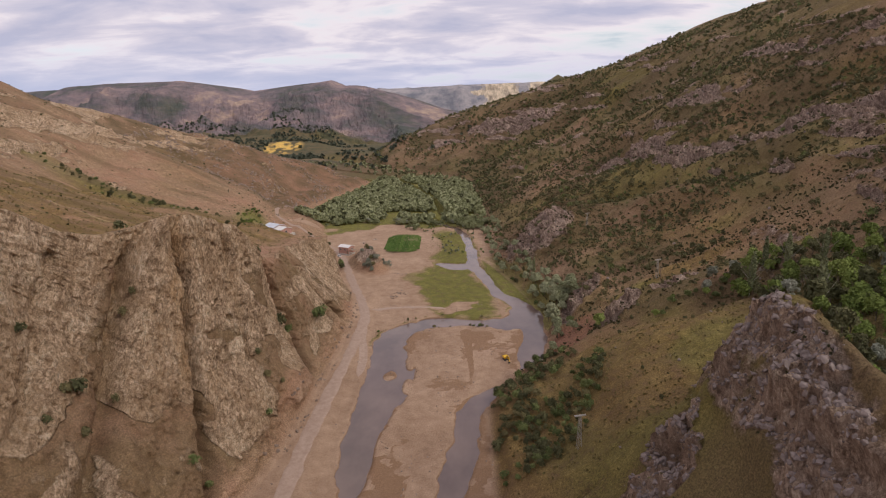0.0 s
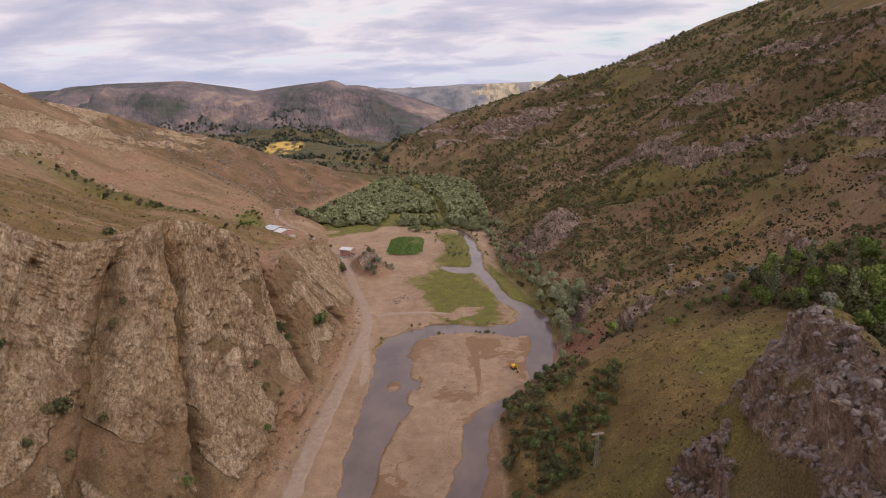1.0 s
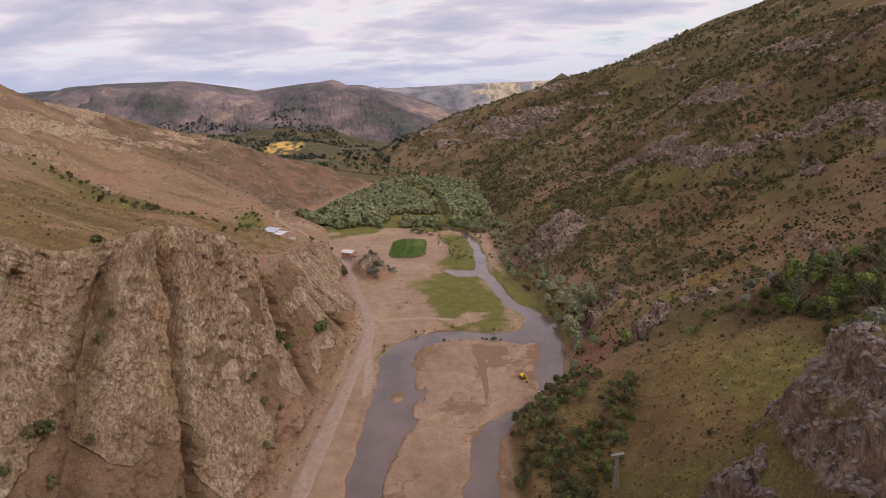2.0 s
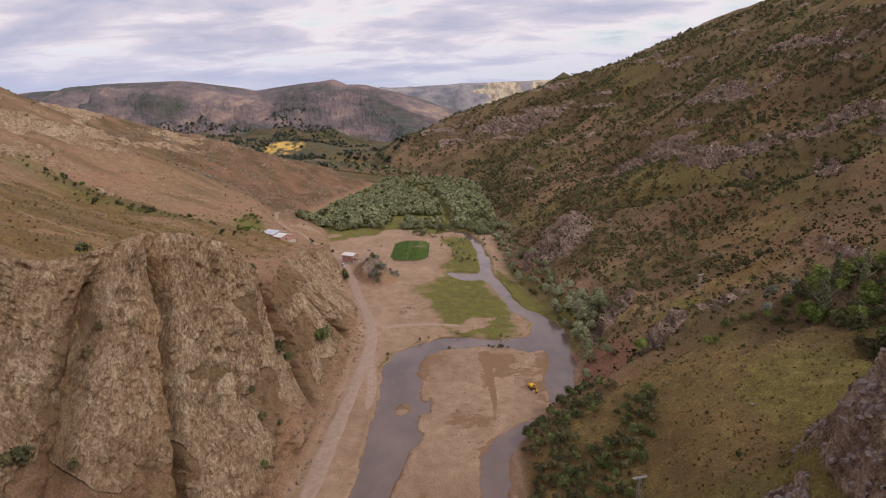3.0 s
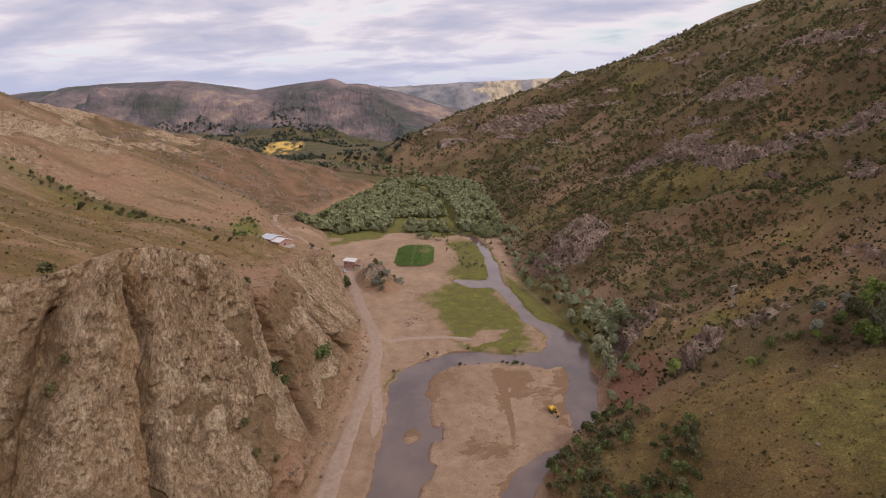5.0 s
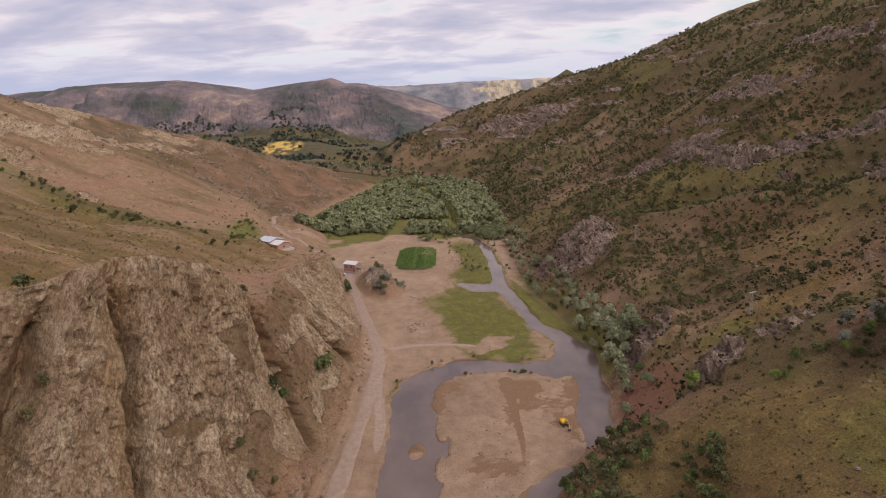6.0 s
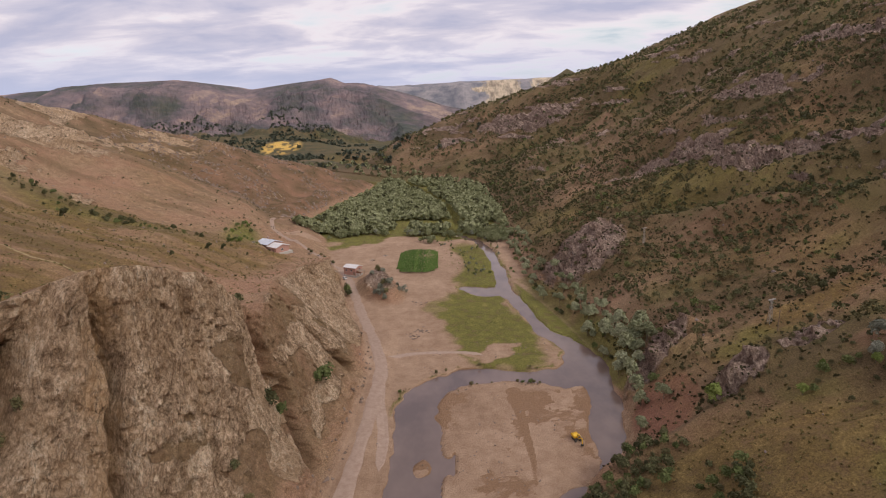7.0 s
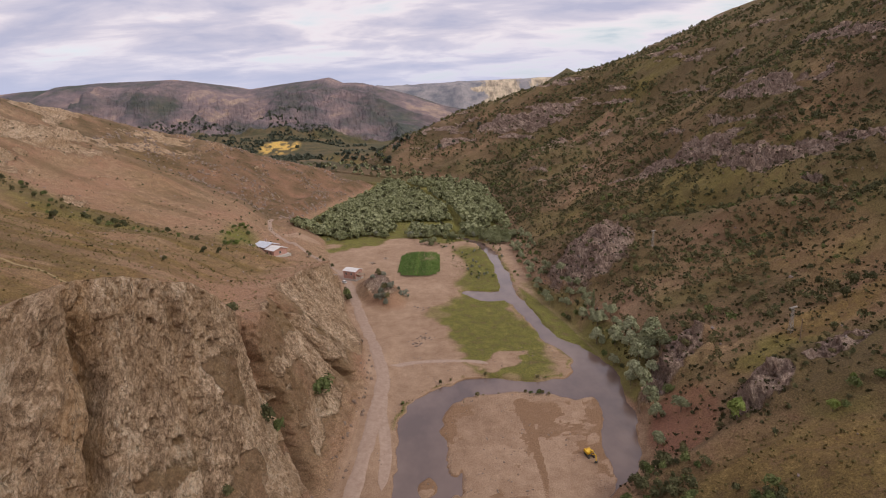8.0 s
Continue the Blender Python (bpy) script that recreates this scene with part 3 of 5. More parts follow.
def build_ground():
    ys = axis((-400, -60, 10), (-60, 75, 20), (75, 320, 380), (320, 520, 130), (520, 1000, 120), (1000, 1500, 50), (1500, 2100, 36), (2100, 3200, 76), (3200, 4800, 44))
    # rows lean with the beds of the rock face
    lean = 0.6 * smooth((ys - 60) / 50) * smooth((330 - ys) / 60)
    spans = (("far_left", 56), ("bench", 56), ("face", 150), ("floor", 100), ("slope", 205), ("far_right", 44))
    xs_cols, ys_cols = [], []
    for span, n in spans:
        for k in range(n + (span == "far_right")):
            q = k / n
            height = {"face": (1 - q) ** 1.55, "bench": q}.get(span, 0.0) * np.maximum(rim_left(ys) - 3, 0)
            yy = ys + lean * height
            fl, tl, fr = foot_left(yy), top_left(yy), foot_right(yy)
            wide = 520 + 0.95 * np.maximum(yy - 150, 0)
            back, high = tl - 150 - 0.12 * np.maximum(yy - 300, 0), fr + 270 + 0.12 * np.maximum(yy - 300, 0)
            lo, hi = {"far_left": (-wide, back), "bench": (back, tl), "face": (tl, fl), "floor": (fl, fr), "slope": (fr, high), "far_right": (high, wide)}[span]
            xs_cols.append(lo + (hi - lo) * q ** (1.15 if span == "slope" else 1.0))
            ys_cols.append(yy)
    X, Y = np.stack(xs_cols, 1), np.stack(ys_cols, 1)
    Z = land_height(X, Y)
    rock = rock_amount(X, Y, Z)
    flY, tlY, frY = foot_left(Y), top_left(Y), foot_right(Y)
    near = smooth((1430 - Y) / 250)
    # face of the gorge stands out sideways
    on_face = smooth((flY - 1 - X) / 5) * smooth((X - tlY + 9) / 9) * smooth((312 - Y) / 30) + 0.8 * smooth((flY - X) / 4) * smooth((X - tlY + 2) / 5) * smooth((405 - Y) / 20) * smooth((Y - 285) / 25)
    shift = np.zeros_like(X)
    on = on_face > 0.01
    shift[on] = cliff_shift(X[on], Y[on], Z[on])
    shift = sum(w * np.roll(shift, k, axis=1) for k, w in ((-3, 1), (-2, 2), (-1, 3), (0, 4), (1, 3), (2, 2), (3, 1))) / 16
    fine = np.zeros_like(X)
    fine[on] = 0.95 * blocks(X[on] / 2.4, (Y[on] - 0.4 * Z[on]) / 2.2, Z[on] / 3.4, 520) + 0.55 * blocks(X[on] / 1.2, (Y[on] - 0.4 * Z[on]) / 1.1, Z[on] / 1.7, 530) + 0.35 * fbm(X[on] / 1.5, Y[on] / 1.5, Z[on] / 1.9, octaves=2, seed=79)
    shift = (np.where(shift < 0, shift * smooth((X - tlY - 0.3) / 4), shift) + fine) * on_face
    X = X + shift * 0.78
    Y = Y - shift * 0.58
    Z = Z + 0.12 * shift
    # broken rock elsewhere
    other = rock * near * (1 - np.clip(on_face, 0, 1))
    pick = other > 0.02
    px, py, pz = X[pick], Y[pick], Z[pick]
    lump = 1.7 * blocks(px / 6, py / 6, pz / 5, 540) + 1.7 * blocks(px / 2.6, py / 2.6, pz / 2.4, 550) + 1.4 * np.tanh(3 * fbm(px / 30, py / 30, pz / 5, octaves=3, seed=82))
    lump = lump * other[pick] * (1 + 0.4 * smooth((py - 600) / 300)) * 0.85
    Z[pick] += lump * 1.2
    X[pick] -= lump * 0.9 * np.sign(px)
    # paint masks of what grows or lies where, and of far sunlight and haze
    river = river_distance(X, Y)
    inside = smooth((X - flY + 3) / 4) * smooth((frY + 2 - X) / 4)
    sand = inside * smooth((560 - Y) / 40)
    XW, YW = X + 3.5 * fbm(X / 9, Y / 9, octaves=3, seed=83), Y + 5 * fbm(X / 11, Y / 11, octaves=3, seed=81)
    meadow = np.maximum.reduce([0.8 * smooth((1.25 - blob(XW, YW, -11, 342, 15, 17)) / 0.4), smooth((1.25 - blob(XW, YW, 5, 316, 20, 48, 14)) / 0.3), smooth((1.2 - blob(XW, YW, 3, 425, 21, 54, 4)) / 0.3), smooth((1.15 - blob(XW, YW, 8, 366, 15, 22, 8)) / 0.3),
                                smooth((1.1 - blob(X, Y, 33, 330, 9, 70, 12)) / 0.3) * smooth((X - 24) / 4), 0.85 * smooth((1.2 - blob(XW, YW, 52, 280, 8, 38, 4)) / 0.4), 0.7 * smooth((1.2 - blob(XW, YW, 40, 350, 8, 40, 8)) / 0.4)])
    litter_far = smooth((Y - 840) / 40) * smooth((1250 - Y) / 100) * smooth((X + 340) / 40) * (X < frY)
    meadow = np.maximum(meadow, inside * smooth((Y - 490 + 30 * fbm(X / 25, Y / 25, octaves=3, seed=89) - 0.25 * (X + 60)) / 14) * smooth((1000 - Y) / 100))
    meadow = meadow * (1 - smooth((1.15 - blob(XW, YW, 6, 289, 10, 6.5, 20)) / 0.25)) * (1 - smooth((1.1 - blob(X, Y, -33, 436, 30, 50, 10)) / 0.2))
    strip = smooth(1 - np.abs(river - 1.6) / 1.4) * smooth((Y - 225) / 20) * smooth((X + 40) / 4) * smooth((0.3 + fbm(X / 6, Y / 6, seed=90)) / 0.4) * np.where((Y > 262) | (X < -30), 1, 0)
    green = np.clip(np.maximum(meadow, strip), 0, 1)
    sand = sand * (1 - smooth((1.3 - blob(X, Y, -54, 376, 11, 24, 22)) / 0.3))
    sand = np.clip(np.maximum(sand - green, smooth((1.2 - blob(X, Y, -128, 492, 15, 9, -10)) / 0.3)), 0, 1)
    left_green = np.maximum(smooth(1.25 - blob(X, Y, -150, 424, 13, 40, 12)), 0.55 * smooth(1.3 - blob(X, Y, -240, 372, 110, 22, -18)))
    moist = smooth((fbm(X / 45, Y / 45, octaves=3, seed=91) - 0.05) / 0.5) * smooth((X - frY - 6) / 20) * 0.6
    hollow = np.maximum.reduce([smooth(1.3 - blob(X, Y, 104, 222, 34, 9, 18)), smooth(1.2 - blob(X, Y, 126, 160, 26, 42)), smooth(1.3 - blob(X, Y, 45, 300, 9, 40, 8))]) * 0.9
    crest = smooth((X - frY - 150) / 90) * smooth((Y - 420) / 150) * 0.35
    plain = smooth((Y - 1250) / 150) * smooth((2400 - Y) / 250) * (0.05 + 0.2 * smooth(fbm(X / 130, Y / 130, octaves=4, seed=92) + 0.2))
    wood = smooth((Y - 1900) / 200) * smooth((fbm(X / 200, Y / 260, octaves=4, seed=93) - 0.05) / 0.3) * 0.6
    spur = 0.14 * smooth((1.4 - blob(X, Y, 62, 172, 44, 23, 12)) / 0.5) * smooth(fbm(X / 14, Y / 8, octaves=3, seed=106) + 0.6)
    green = np.clip(np.maximum.reduce([green, left_green, moist, spur, hollow, crest, plain, wood]), 0, 1)
    dry = np.clip(np.maximum.reduce([smooth((X - frY - 6) / 14) * (1 - 0.5 * smooth((Y - 600) / 150)) * (0.48 + 0.5 * fbm(X / 60, Y / 60, octaves=3, seed=94)),
                                     smooth((tlY - 6 - X) / 20) * smooth((430 - Y) / 60) * smooth((X + 265) / 50) * (0.55 + 0.55 * smooth((fbm(X / 70, Y / 9, octaves=3, seed=84) - 0.1) / 0.2) + 0.35 * fbm(X / 40, Y / 40, octaves=3, seed=95)),
                                     smooth((tlY - 60 - X) / 60) * (0.06 + 0.5 * fbm(X / 90, Y / 90, octaves=3, seed=96)),
                                     smooth((1.4 - blob(X, Y, 62, 150, 48, 44, 6)) / 0.5), smooth((1.2 - blob(X, Y, 255, 870, 60, 110)) / 0.5), smooth(1.5 - blob(X, Y, 106, 243, 42, 8, 20)), 0.9 * smooth(1.4 - blob(X, Y, 80, 100, 14, 26)), smooth((Y - 1250) / 200) * smooth((2300 - Y) / 200) * 0.4]), 0, 1)
    dry = np.maximum(dry, 0.3 * smooth((flY - 4 - X) / 4) * smooth((X - tlY) / 6) * smooth((310 - Y) / 20) * smooth(fbm(Y / 12, Z / 12, octaves=2, seed=78) + 0.5))
    ochre = np.zeros_like(X)
    for a0, k, depth, wide, stand in CRACKS[3:5]:
        run = across(X, Y) - a0 - k * Z + 2.0 * fbm(Y / 8, Z / 8, octaves=2, seed=76)
        ochre = np.maximum(ochre, smooth((run + 6) / 4) * smooth((3 - run) / 3) * smooth((Z - 22) / 15) * smooth((300 - Y) / 20) * (0.35 if a0 < 0 else 1.0))
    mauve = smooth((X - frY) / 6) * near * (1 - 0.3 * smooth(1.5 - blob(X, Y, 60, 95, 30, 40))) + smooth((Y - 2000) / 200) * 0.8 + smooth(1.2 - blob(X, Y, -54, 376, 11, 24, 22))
    wet = np.clip(smooth((1.2 - river) / 1.4) * inside + 0.62 * smooth((fbm(X / 9 + 0.5 * fbm(X / 5, Y / 5, seed=4), Y / 20, octaves=4, seed=97) - 0.12) / 0.25) * sand * smooth((X + 30) / 6) * smooth((258 - Y) / 8)
                  + 0.85 * smooth((0.8 - along([(9.5, 252, 2.8), (10, 232, 1.5), (10.2, 211, 0.8), (9.3, 199, 0.2)], X, Y)) / 1.2) + 0.5 * smooth(1.3 - blob(XW, YW, -17, 243, 8, 10)) , 0, 1) * smooth((520 - Y) / 40) * (1 - green)
    # gold sunlight on the distant plain, laid on as colour
    crop = smooth((1.2 - blob(X, Y, -478, 1680, 56, 130, 10)) / 0.5) * smooth((fbm(X / 14, Y / 40, octaves=3, seed=98) + 0.45) / 0.5)
    # half for painted haze over the plateau, the rest for its painted sunlight
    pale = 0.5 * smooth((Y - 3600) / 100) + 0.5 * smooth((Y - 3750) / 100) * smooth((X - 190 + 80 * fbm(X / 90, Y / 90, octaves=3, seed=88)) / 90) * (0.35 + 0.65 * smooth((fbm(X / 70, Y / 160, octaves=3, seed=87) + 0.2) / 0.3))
    litter = smooth((X - frY - 5) / 12) * near * (0.64 + 0.06 * smooth((Y - 600) / 150) + 0.5 * fbm(X / 35, Y / 35, octaves=3, seed=86)) * (1 - 0.85 * smooth((1.4 - blob(X, Y, 62, 150, 48, 44, 6)) / 0.5)) * (1 - 0.6 * smooth((1.3 - blob(X, Y, 54, 218, 12, 9, 30)) / 0.4))
    streak = smooth((fbm(X / 130, Y / 20, octaves=4, seed=85) - 0.02) / 0.35) * smooth((tlY - 40 - X) / 40) * near
    litter = litter * (1 - 0.9 * smooth((1.3 - blob(X, Y, 106, 243, 42, 8, 20)) / 0.5))
    redsoil = np.maximum.reduce([0.55 * smooth((Y - 540) / 60) * smooth((940 - Y) / 60) * smooth((flY - 2 - X) / 10) * smooth((X - flY + 170) / 60), smooth((1.2 - blob(X, Y, 55, 224, 9, 17, -20)) / 0.3), 0.6 * smooth((1.2 - blob(X, Y, 108, 208, 14, 6, 20)) / 0.4)])
    litter = litter * (1 - redsoil)
    litter = np.maximum.reduce([litter, 0.6 * smooth((Y - 1250) / 200), 0.5 * streak, 0.9 * litter_far, smooth((Y - 480) / 80) * smooth((960 - Y) / 80) * smooth((flY - 4 - X) / 10) * (0.6 + 0.5 * fbm(X / 12, Y / 12, octaves=3, seed=107)), 0.4 * smooth((flY - 4 - X) / 4) * smooth((X - tlY - 1) / 5) * smooth((310 - Y) / 20)])
    # how much painted haze the rock gets with distance
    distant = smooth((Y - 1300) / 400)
    woods = smooth((Y - 1000 - 0.2 * X) / 250) * (0.74 + 0.26 * smooth(fbm(X / 150, Y / 150, octaves=4, seed=99) + 0.3)) * (1 - crop) * (1 - 0.45 * smooth((Y - 2300) / 300)) * (1 - pale) * (1 - smooth((X - frY - 10) / 30) * smooth((1500 - Y) / 200))
    n_r, n_c = X.shape
    idx = np.arange(n_r * n_c).reshape(n_r, n_c)
    quads = np.stack([idx[:-1, :-1], idx[:-1, 1:], idx[1:, 1:], idx[1:, :-1]], -1).reshape(-1, 4)
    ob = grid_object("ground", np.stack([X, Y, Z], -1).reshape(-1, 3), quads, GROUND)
    hard = (rock > 0.45).reshape(-1)[quads].all(1)
    ob.data.polygons.foreach_set("use_smooth", ~hard)
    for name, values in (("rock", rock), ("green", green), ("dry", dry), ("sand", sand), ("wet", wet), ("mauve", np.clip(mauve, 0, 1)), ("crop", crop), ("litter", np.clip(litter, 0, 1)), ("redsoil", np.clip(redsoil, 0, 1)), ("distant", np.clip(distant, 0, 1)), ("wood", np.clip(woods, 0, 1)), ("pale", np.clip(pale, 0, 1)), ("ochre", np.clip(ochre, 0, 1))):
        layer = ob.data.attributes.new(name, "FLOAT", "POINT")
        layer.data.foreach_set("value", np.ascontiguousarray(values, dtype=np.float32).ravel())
    return tagged(ob, "rocky brown valley land with cliffs, scree and gravel bed", "ground", kind="structure")


def grid_object(name, verts, faces, mat, soft=True):
    """One mesh object from arrays; all faces have as many corners as faces has columns."""
    me = bpy.data.meshes.new(name)
    n = faces.shape[1]
    me.vertices.add(len(verts))
    me.vertices.foreach_set("co", np.ascontiguousarray(verts, dtype=np.float32).ravel())
    me.loops.add(faces.size)
    me.loops.foreach_set("vertex_index", np.ascontiguousarray(faces, dtype=np.int32).ravel())
    me.polygons.add(len(faces))
    me.polygons.foreach_set("loop_start", np.arange(0, faces.size, n, dtype=np.int32))
    me.polygons.foreach_set("loop_total", np.full(len(faces), n, dtype=np.int32))
    me.polygons.foreach_set("use_smooth", np.full(len(faces), soft, dtype=bool))
    me.update(calc_edges=True)
    me.materials.append(mat)
    return new(name, me)


ground = build_ground()
bpy.context.view_layer.update()
GROUND_TREE = BVHTree.FromObject(ground, bpy.context.evaluated_depsgraph_get())


def z_at(x, y):
    """The ground's height under a place."""
    place = GROUND_TREE.ray_cast(Vector((x, y, 900)), Vector((0, 0, -1)))[0]
    return place.z if place else 0.0


def build_water():
    pts = np.stack(np.meshgrid(np.arange(-60, 61, 4.0), np.arange(40, 520, 6.0)), -1)
    n_r, n_c = pts.shape[:2]
    verts = np.concatenate([pts.reshape(-1, 2), np.full((n_r * n_c, 1), 0.05)], 1)
    verts[:, 2] += 0.010 * np.maximum(verts[:, 1] - 330, 0)
    idx = np.arange(n_r * n_c).reshape(n_r, n_c)
    quads = np.stack([idx[:-1, :-1], idx[:-1, 1:], idx[1:, 1:], idx[1:, :-1]], -1).reshape(-1, 4)
    centre = verts[quads].mean(1)
    keep = (river_distance(centre[:, 0], centre[:, 1]) < 7) & (centre[:, 0] > -44)
    ob = grid_object("water", verts, quads[keep], WATER)
    return tagged(ob, "shallow muddy grey river water over gravel", "river", kind="structure")


build_water()


def ribbon(name, points, half, lift, mat, label, step=1.5):
    """A strip that follows a bent line over the land."""
    pts = np.array(points, float)
    seg = np.concatenate([[0], np.cumsum(np.hypot(*np.diff(pts, axis=0).T))])
    s = np.arange(0, seg[-1], step)
    xs, ys = np.interp(s, seg, pts[:, 0]), np.interp(s, seg, pts[:, 1])
    k = np.ones(9) / 9
    pad = lambda a: np.convolve(np.pad(a, 4, mode="edge"), k, "valid")
    xs, ys = pad(xs), pad(ys)
    taper = smooth((np.minimum(s, s[-1] - s) + 1) / 9)
    tx, ty = np.gradient(xs), np.gradient(ys)
    ln = np.hypot(tx, ty)
    nx, ny = ty / ln, -tx / ln
    offs = np.linspace(-1, 1, 9)
    edge = half * (1 + 0.15 * fbm(s / 6, s * 0, octaves=3, seed=101)) * (1 - 0.35 * smooth((ys - 395) / 40)) * taper
    X = xs[:, None] + nx[:, None] * offs * edge[:, None]
    Y = ys[:, None] + ny[:, None] * offs * edge[:, None]
    Z = np.maximum(land_height(X, Y), 0.3)
    mid = Z[:, 3:6].mean(1, keepdims=True)
    Z = Z * 0.35 + mid * 0.65
    Z = np.maximum(Z, land_height(X, Y)) + lift - 0.05 * np.exp(-((np.abs(offs) - 0.42) / 0.16) ** 2)
    Z[:, [0, -1]] -= lift + 0.06
    n_r, n_c = X.shape
    idx = np.arange(n_r * n_c).reshape(n_r, n_c)
    quads = np.stack([idx[:-1, :-1], idx[:-1, 1:], idx[1:, 1:], idx[1:, :-1]], -1).reshape(-1, 4)
    return tagged(grid_object(name, np.stack([X, Y, Z], -1).reshape(-1, 3), quads, mat), label, "road", kind="structure")


ribbon("road", ROAD_LINE, 2.6, 0.12, ROAD, "dusty unpaved valley road with wheel ruts")
ribbon("road_track", TRACK_LINE, 1.8, 0.10, ROAD, "worn wheel track beside the road")
# pale strip added to draw the terrace edge line near the cliff rim
ribbon("footpath", [(-180, 246), (-152, 237), (-129, 229), (-113, 226), (-100, 222)], 0.4, 0.15, STRAW_EDGE, "narrow pale terrace edge along the dry bench")
ribbon("road_branch", [(-42, 282), (-36, 285), (-29, 286.3), (-14, 286.3), (-3, 286), (2, 281)], 1.7, 0.1, ROAD, "faint dirt track along the river bank")


# ---- plants ----
rng = np.random.default_rng(7)


def leaf_cloud(lumps, count, size, seed):
    """Small bent leaf sprays over rounded lumps (x, y, z, rx, ry, rz): arrays of corners and faces."""
    r = np.random.default_rng(seed)
    lumps = np.array(lumps, float)
    weight = (lumps[:, 3] * lumps[:, 4] * lumps[:, 5]) ** 0.67
    which = r.choice(len(lumps), count, p=weight / weight.sum())
    way = r.normal(size=(count, 3))
    way /= np.linalg.norm(way, axis=1, keepdims=True)
    way[:, 2] = np.where(way[:, 2] < -0.35, -way[:, 2], way[:, 2])
    far = 0.62 + 0.45 * r.random(count) ** 0.7
    place = lumps[which, :3] + way * lumps[which, 3:] * far[:, None]
    normal = way + 0.5 * r.normal(size=(count, 3))
    normal /= np.linalg.norm(normal, axis=1, keepdims=True)
    side = np.cross(normal, r.normal(size=(count, 3)))
    side /= np.linalg.norm(side, axis=1, keepdims=True)
    up = np.cross(normal, side)
    s = size * (0.55 + 0.9 * r.random(count))[:, None]
    bend = normal * s * 0.28
    verts = np.stack([place - side * s - bend, place - up * s * 0.62, place + side * s - bend, place + up * s * 0.62], 1).reshape(-1, 3)
    faces = np.arange(count * 4).reshape(-1, 4)
    return verts, faces


def tube(points, radii, sides=6):
    """A tapered limb along points."""
    pts = np.array(points, float)
    rings = []
    for n, p in enumerate(pts):
        d = pts[min(n + 1, len(pts) - 1)] - pts[max(n - 1, 0)]
        d = d / np.linalg.norm(d)
        a = np.cross(d, (0.31, 0.87, 0.11))
        a /= np.linalg.norm(a)
        c = np.cross(d, a)
        ang = np.linspace(0, 2 * np.pi, sides, endpoint=False)[:, None]
        rings.append(p + radii[n] * (np.cos(ang) * a + np.sin(ang) * c))
    verts = np.concatenate(rings)
    faces = [[k * sides + i, k * sides + (i + 1) % sides, (k + 1) * sides + (i + 1) % sides, (k + 1) * sides + i] for k in range(len(pts) - 1) for i in range(sides)]
    return verts, np.array(faces)


def joined(pieces):
    verts, faces, n = [], [], 0
    for v, f in pieces:
        verts.append(v)
        faces.append(f + n)
        n += len(v)
    return np.concatenate(verts), np.concatenate(faces)


def trunk_shape(height, radius, seed, limbs=5):
    r = np.random.default_rng(seed)
    bend = r.normal(size=2) * 0.05 * height
    stem = [(0, 0, -0.4), (bend[0] * 0.3, bend[1] * 0.3, height * 0.35), (bend[0], bend[1], height * 0.75)]
    out = [tube(stem, [radius, radius * 0.75, radius * 0.3])]
    for k in range(limbs):
        a = 2 * np.pi * (k + r.random()) / limbs
        z0 = height * (0.25 + 0.35 * r.random())
        reach = height * (0.2 + 0.15 * r.random())
        out.append(tube([(bend[0] * 0.4, bend[1] * 0.4, z0), (np.cos(a) * reach * 0.6, np.sin(a) * reach * 0.6, z0 + reach * 0.6),
                         (np.cos(a) * reach, np.sin(a) * reach, z0 + reach * 1.2)], [radius * 0.45, radius * 0.3, radius * 0.08], 5))
    return joined(out)


def willow_lumps(h, seed):
    r = np.random.default_rng(seed)
    out = [(0, 0, h * 0.62, h * 0.26, h * 0.26, h * 0.32)]
    for k in range(7):
        a, q = 2 * np.pi * (k + r.random() * 0.7) / 7, h * (0.15 + 0.14 * r.random())
        out.append((np.cos(a) * q, np.sin(a) * q, h * (0.30 + 0.42 * r.random()), h * (0.13 + 0.07 * r.random()), h * (0.13 + 0.07 * r.random()), h * (0.15 + 0.1 * r.random())))
    return out


def column_lumps(h, seed):
    r = np.random.default_rng(seed)
    return [(0.008 * r.normal(), 0.008 * r.normal(), h * z, h * w, h * w, h * 0.14) for z, w in
            zip(np.linspace(0.22, 0.93, 10), 0.062 * np.sin(np.linspace(0.7, 2.85, 10)) + 0.014)]


def shrub_lumps(h, seed):
    r = np.random.default_rng(seed)
    out = []
    for k in range(6):
        a, q = 2 * np.pi * r.random(), h * 0.26 * r.random()
        out.append((np.cos(a) * q, np.sin(a) * q, h * (0.30 + 0.35 * r.random()), h * (0.22 + 0.18 * r.random()), h * (0.22 + 0.18 * r.random()), h * (0.26 + 0.2 * r.random())))
    return out


def mesh_of(name, shape, mat):
    ob = grid_object(name, shape[0], shape[1], mat, soft=False)
    me = ob.data
    bpy.data.objects.remove(ob)
    return me


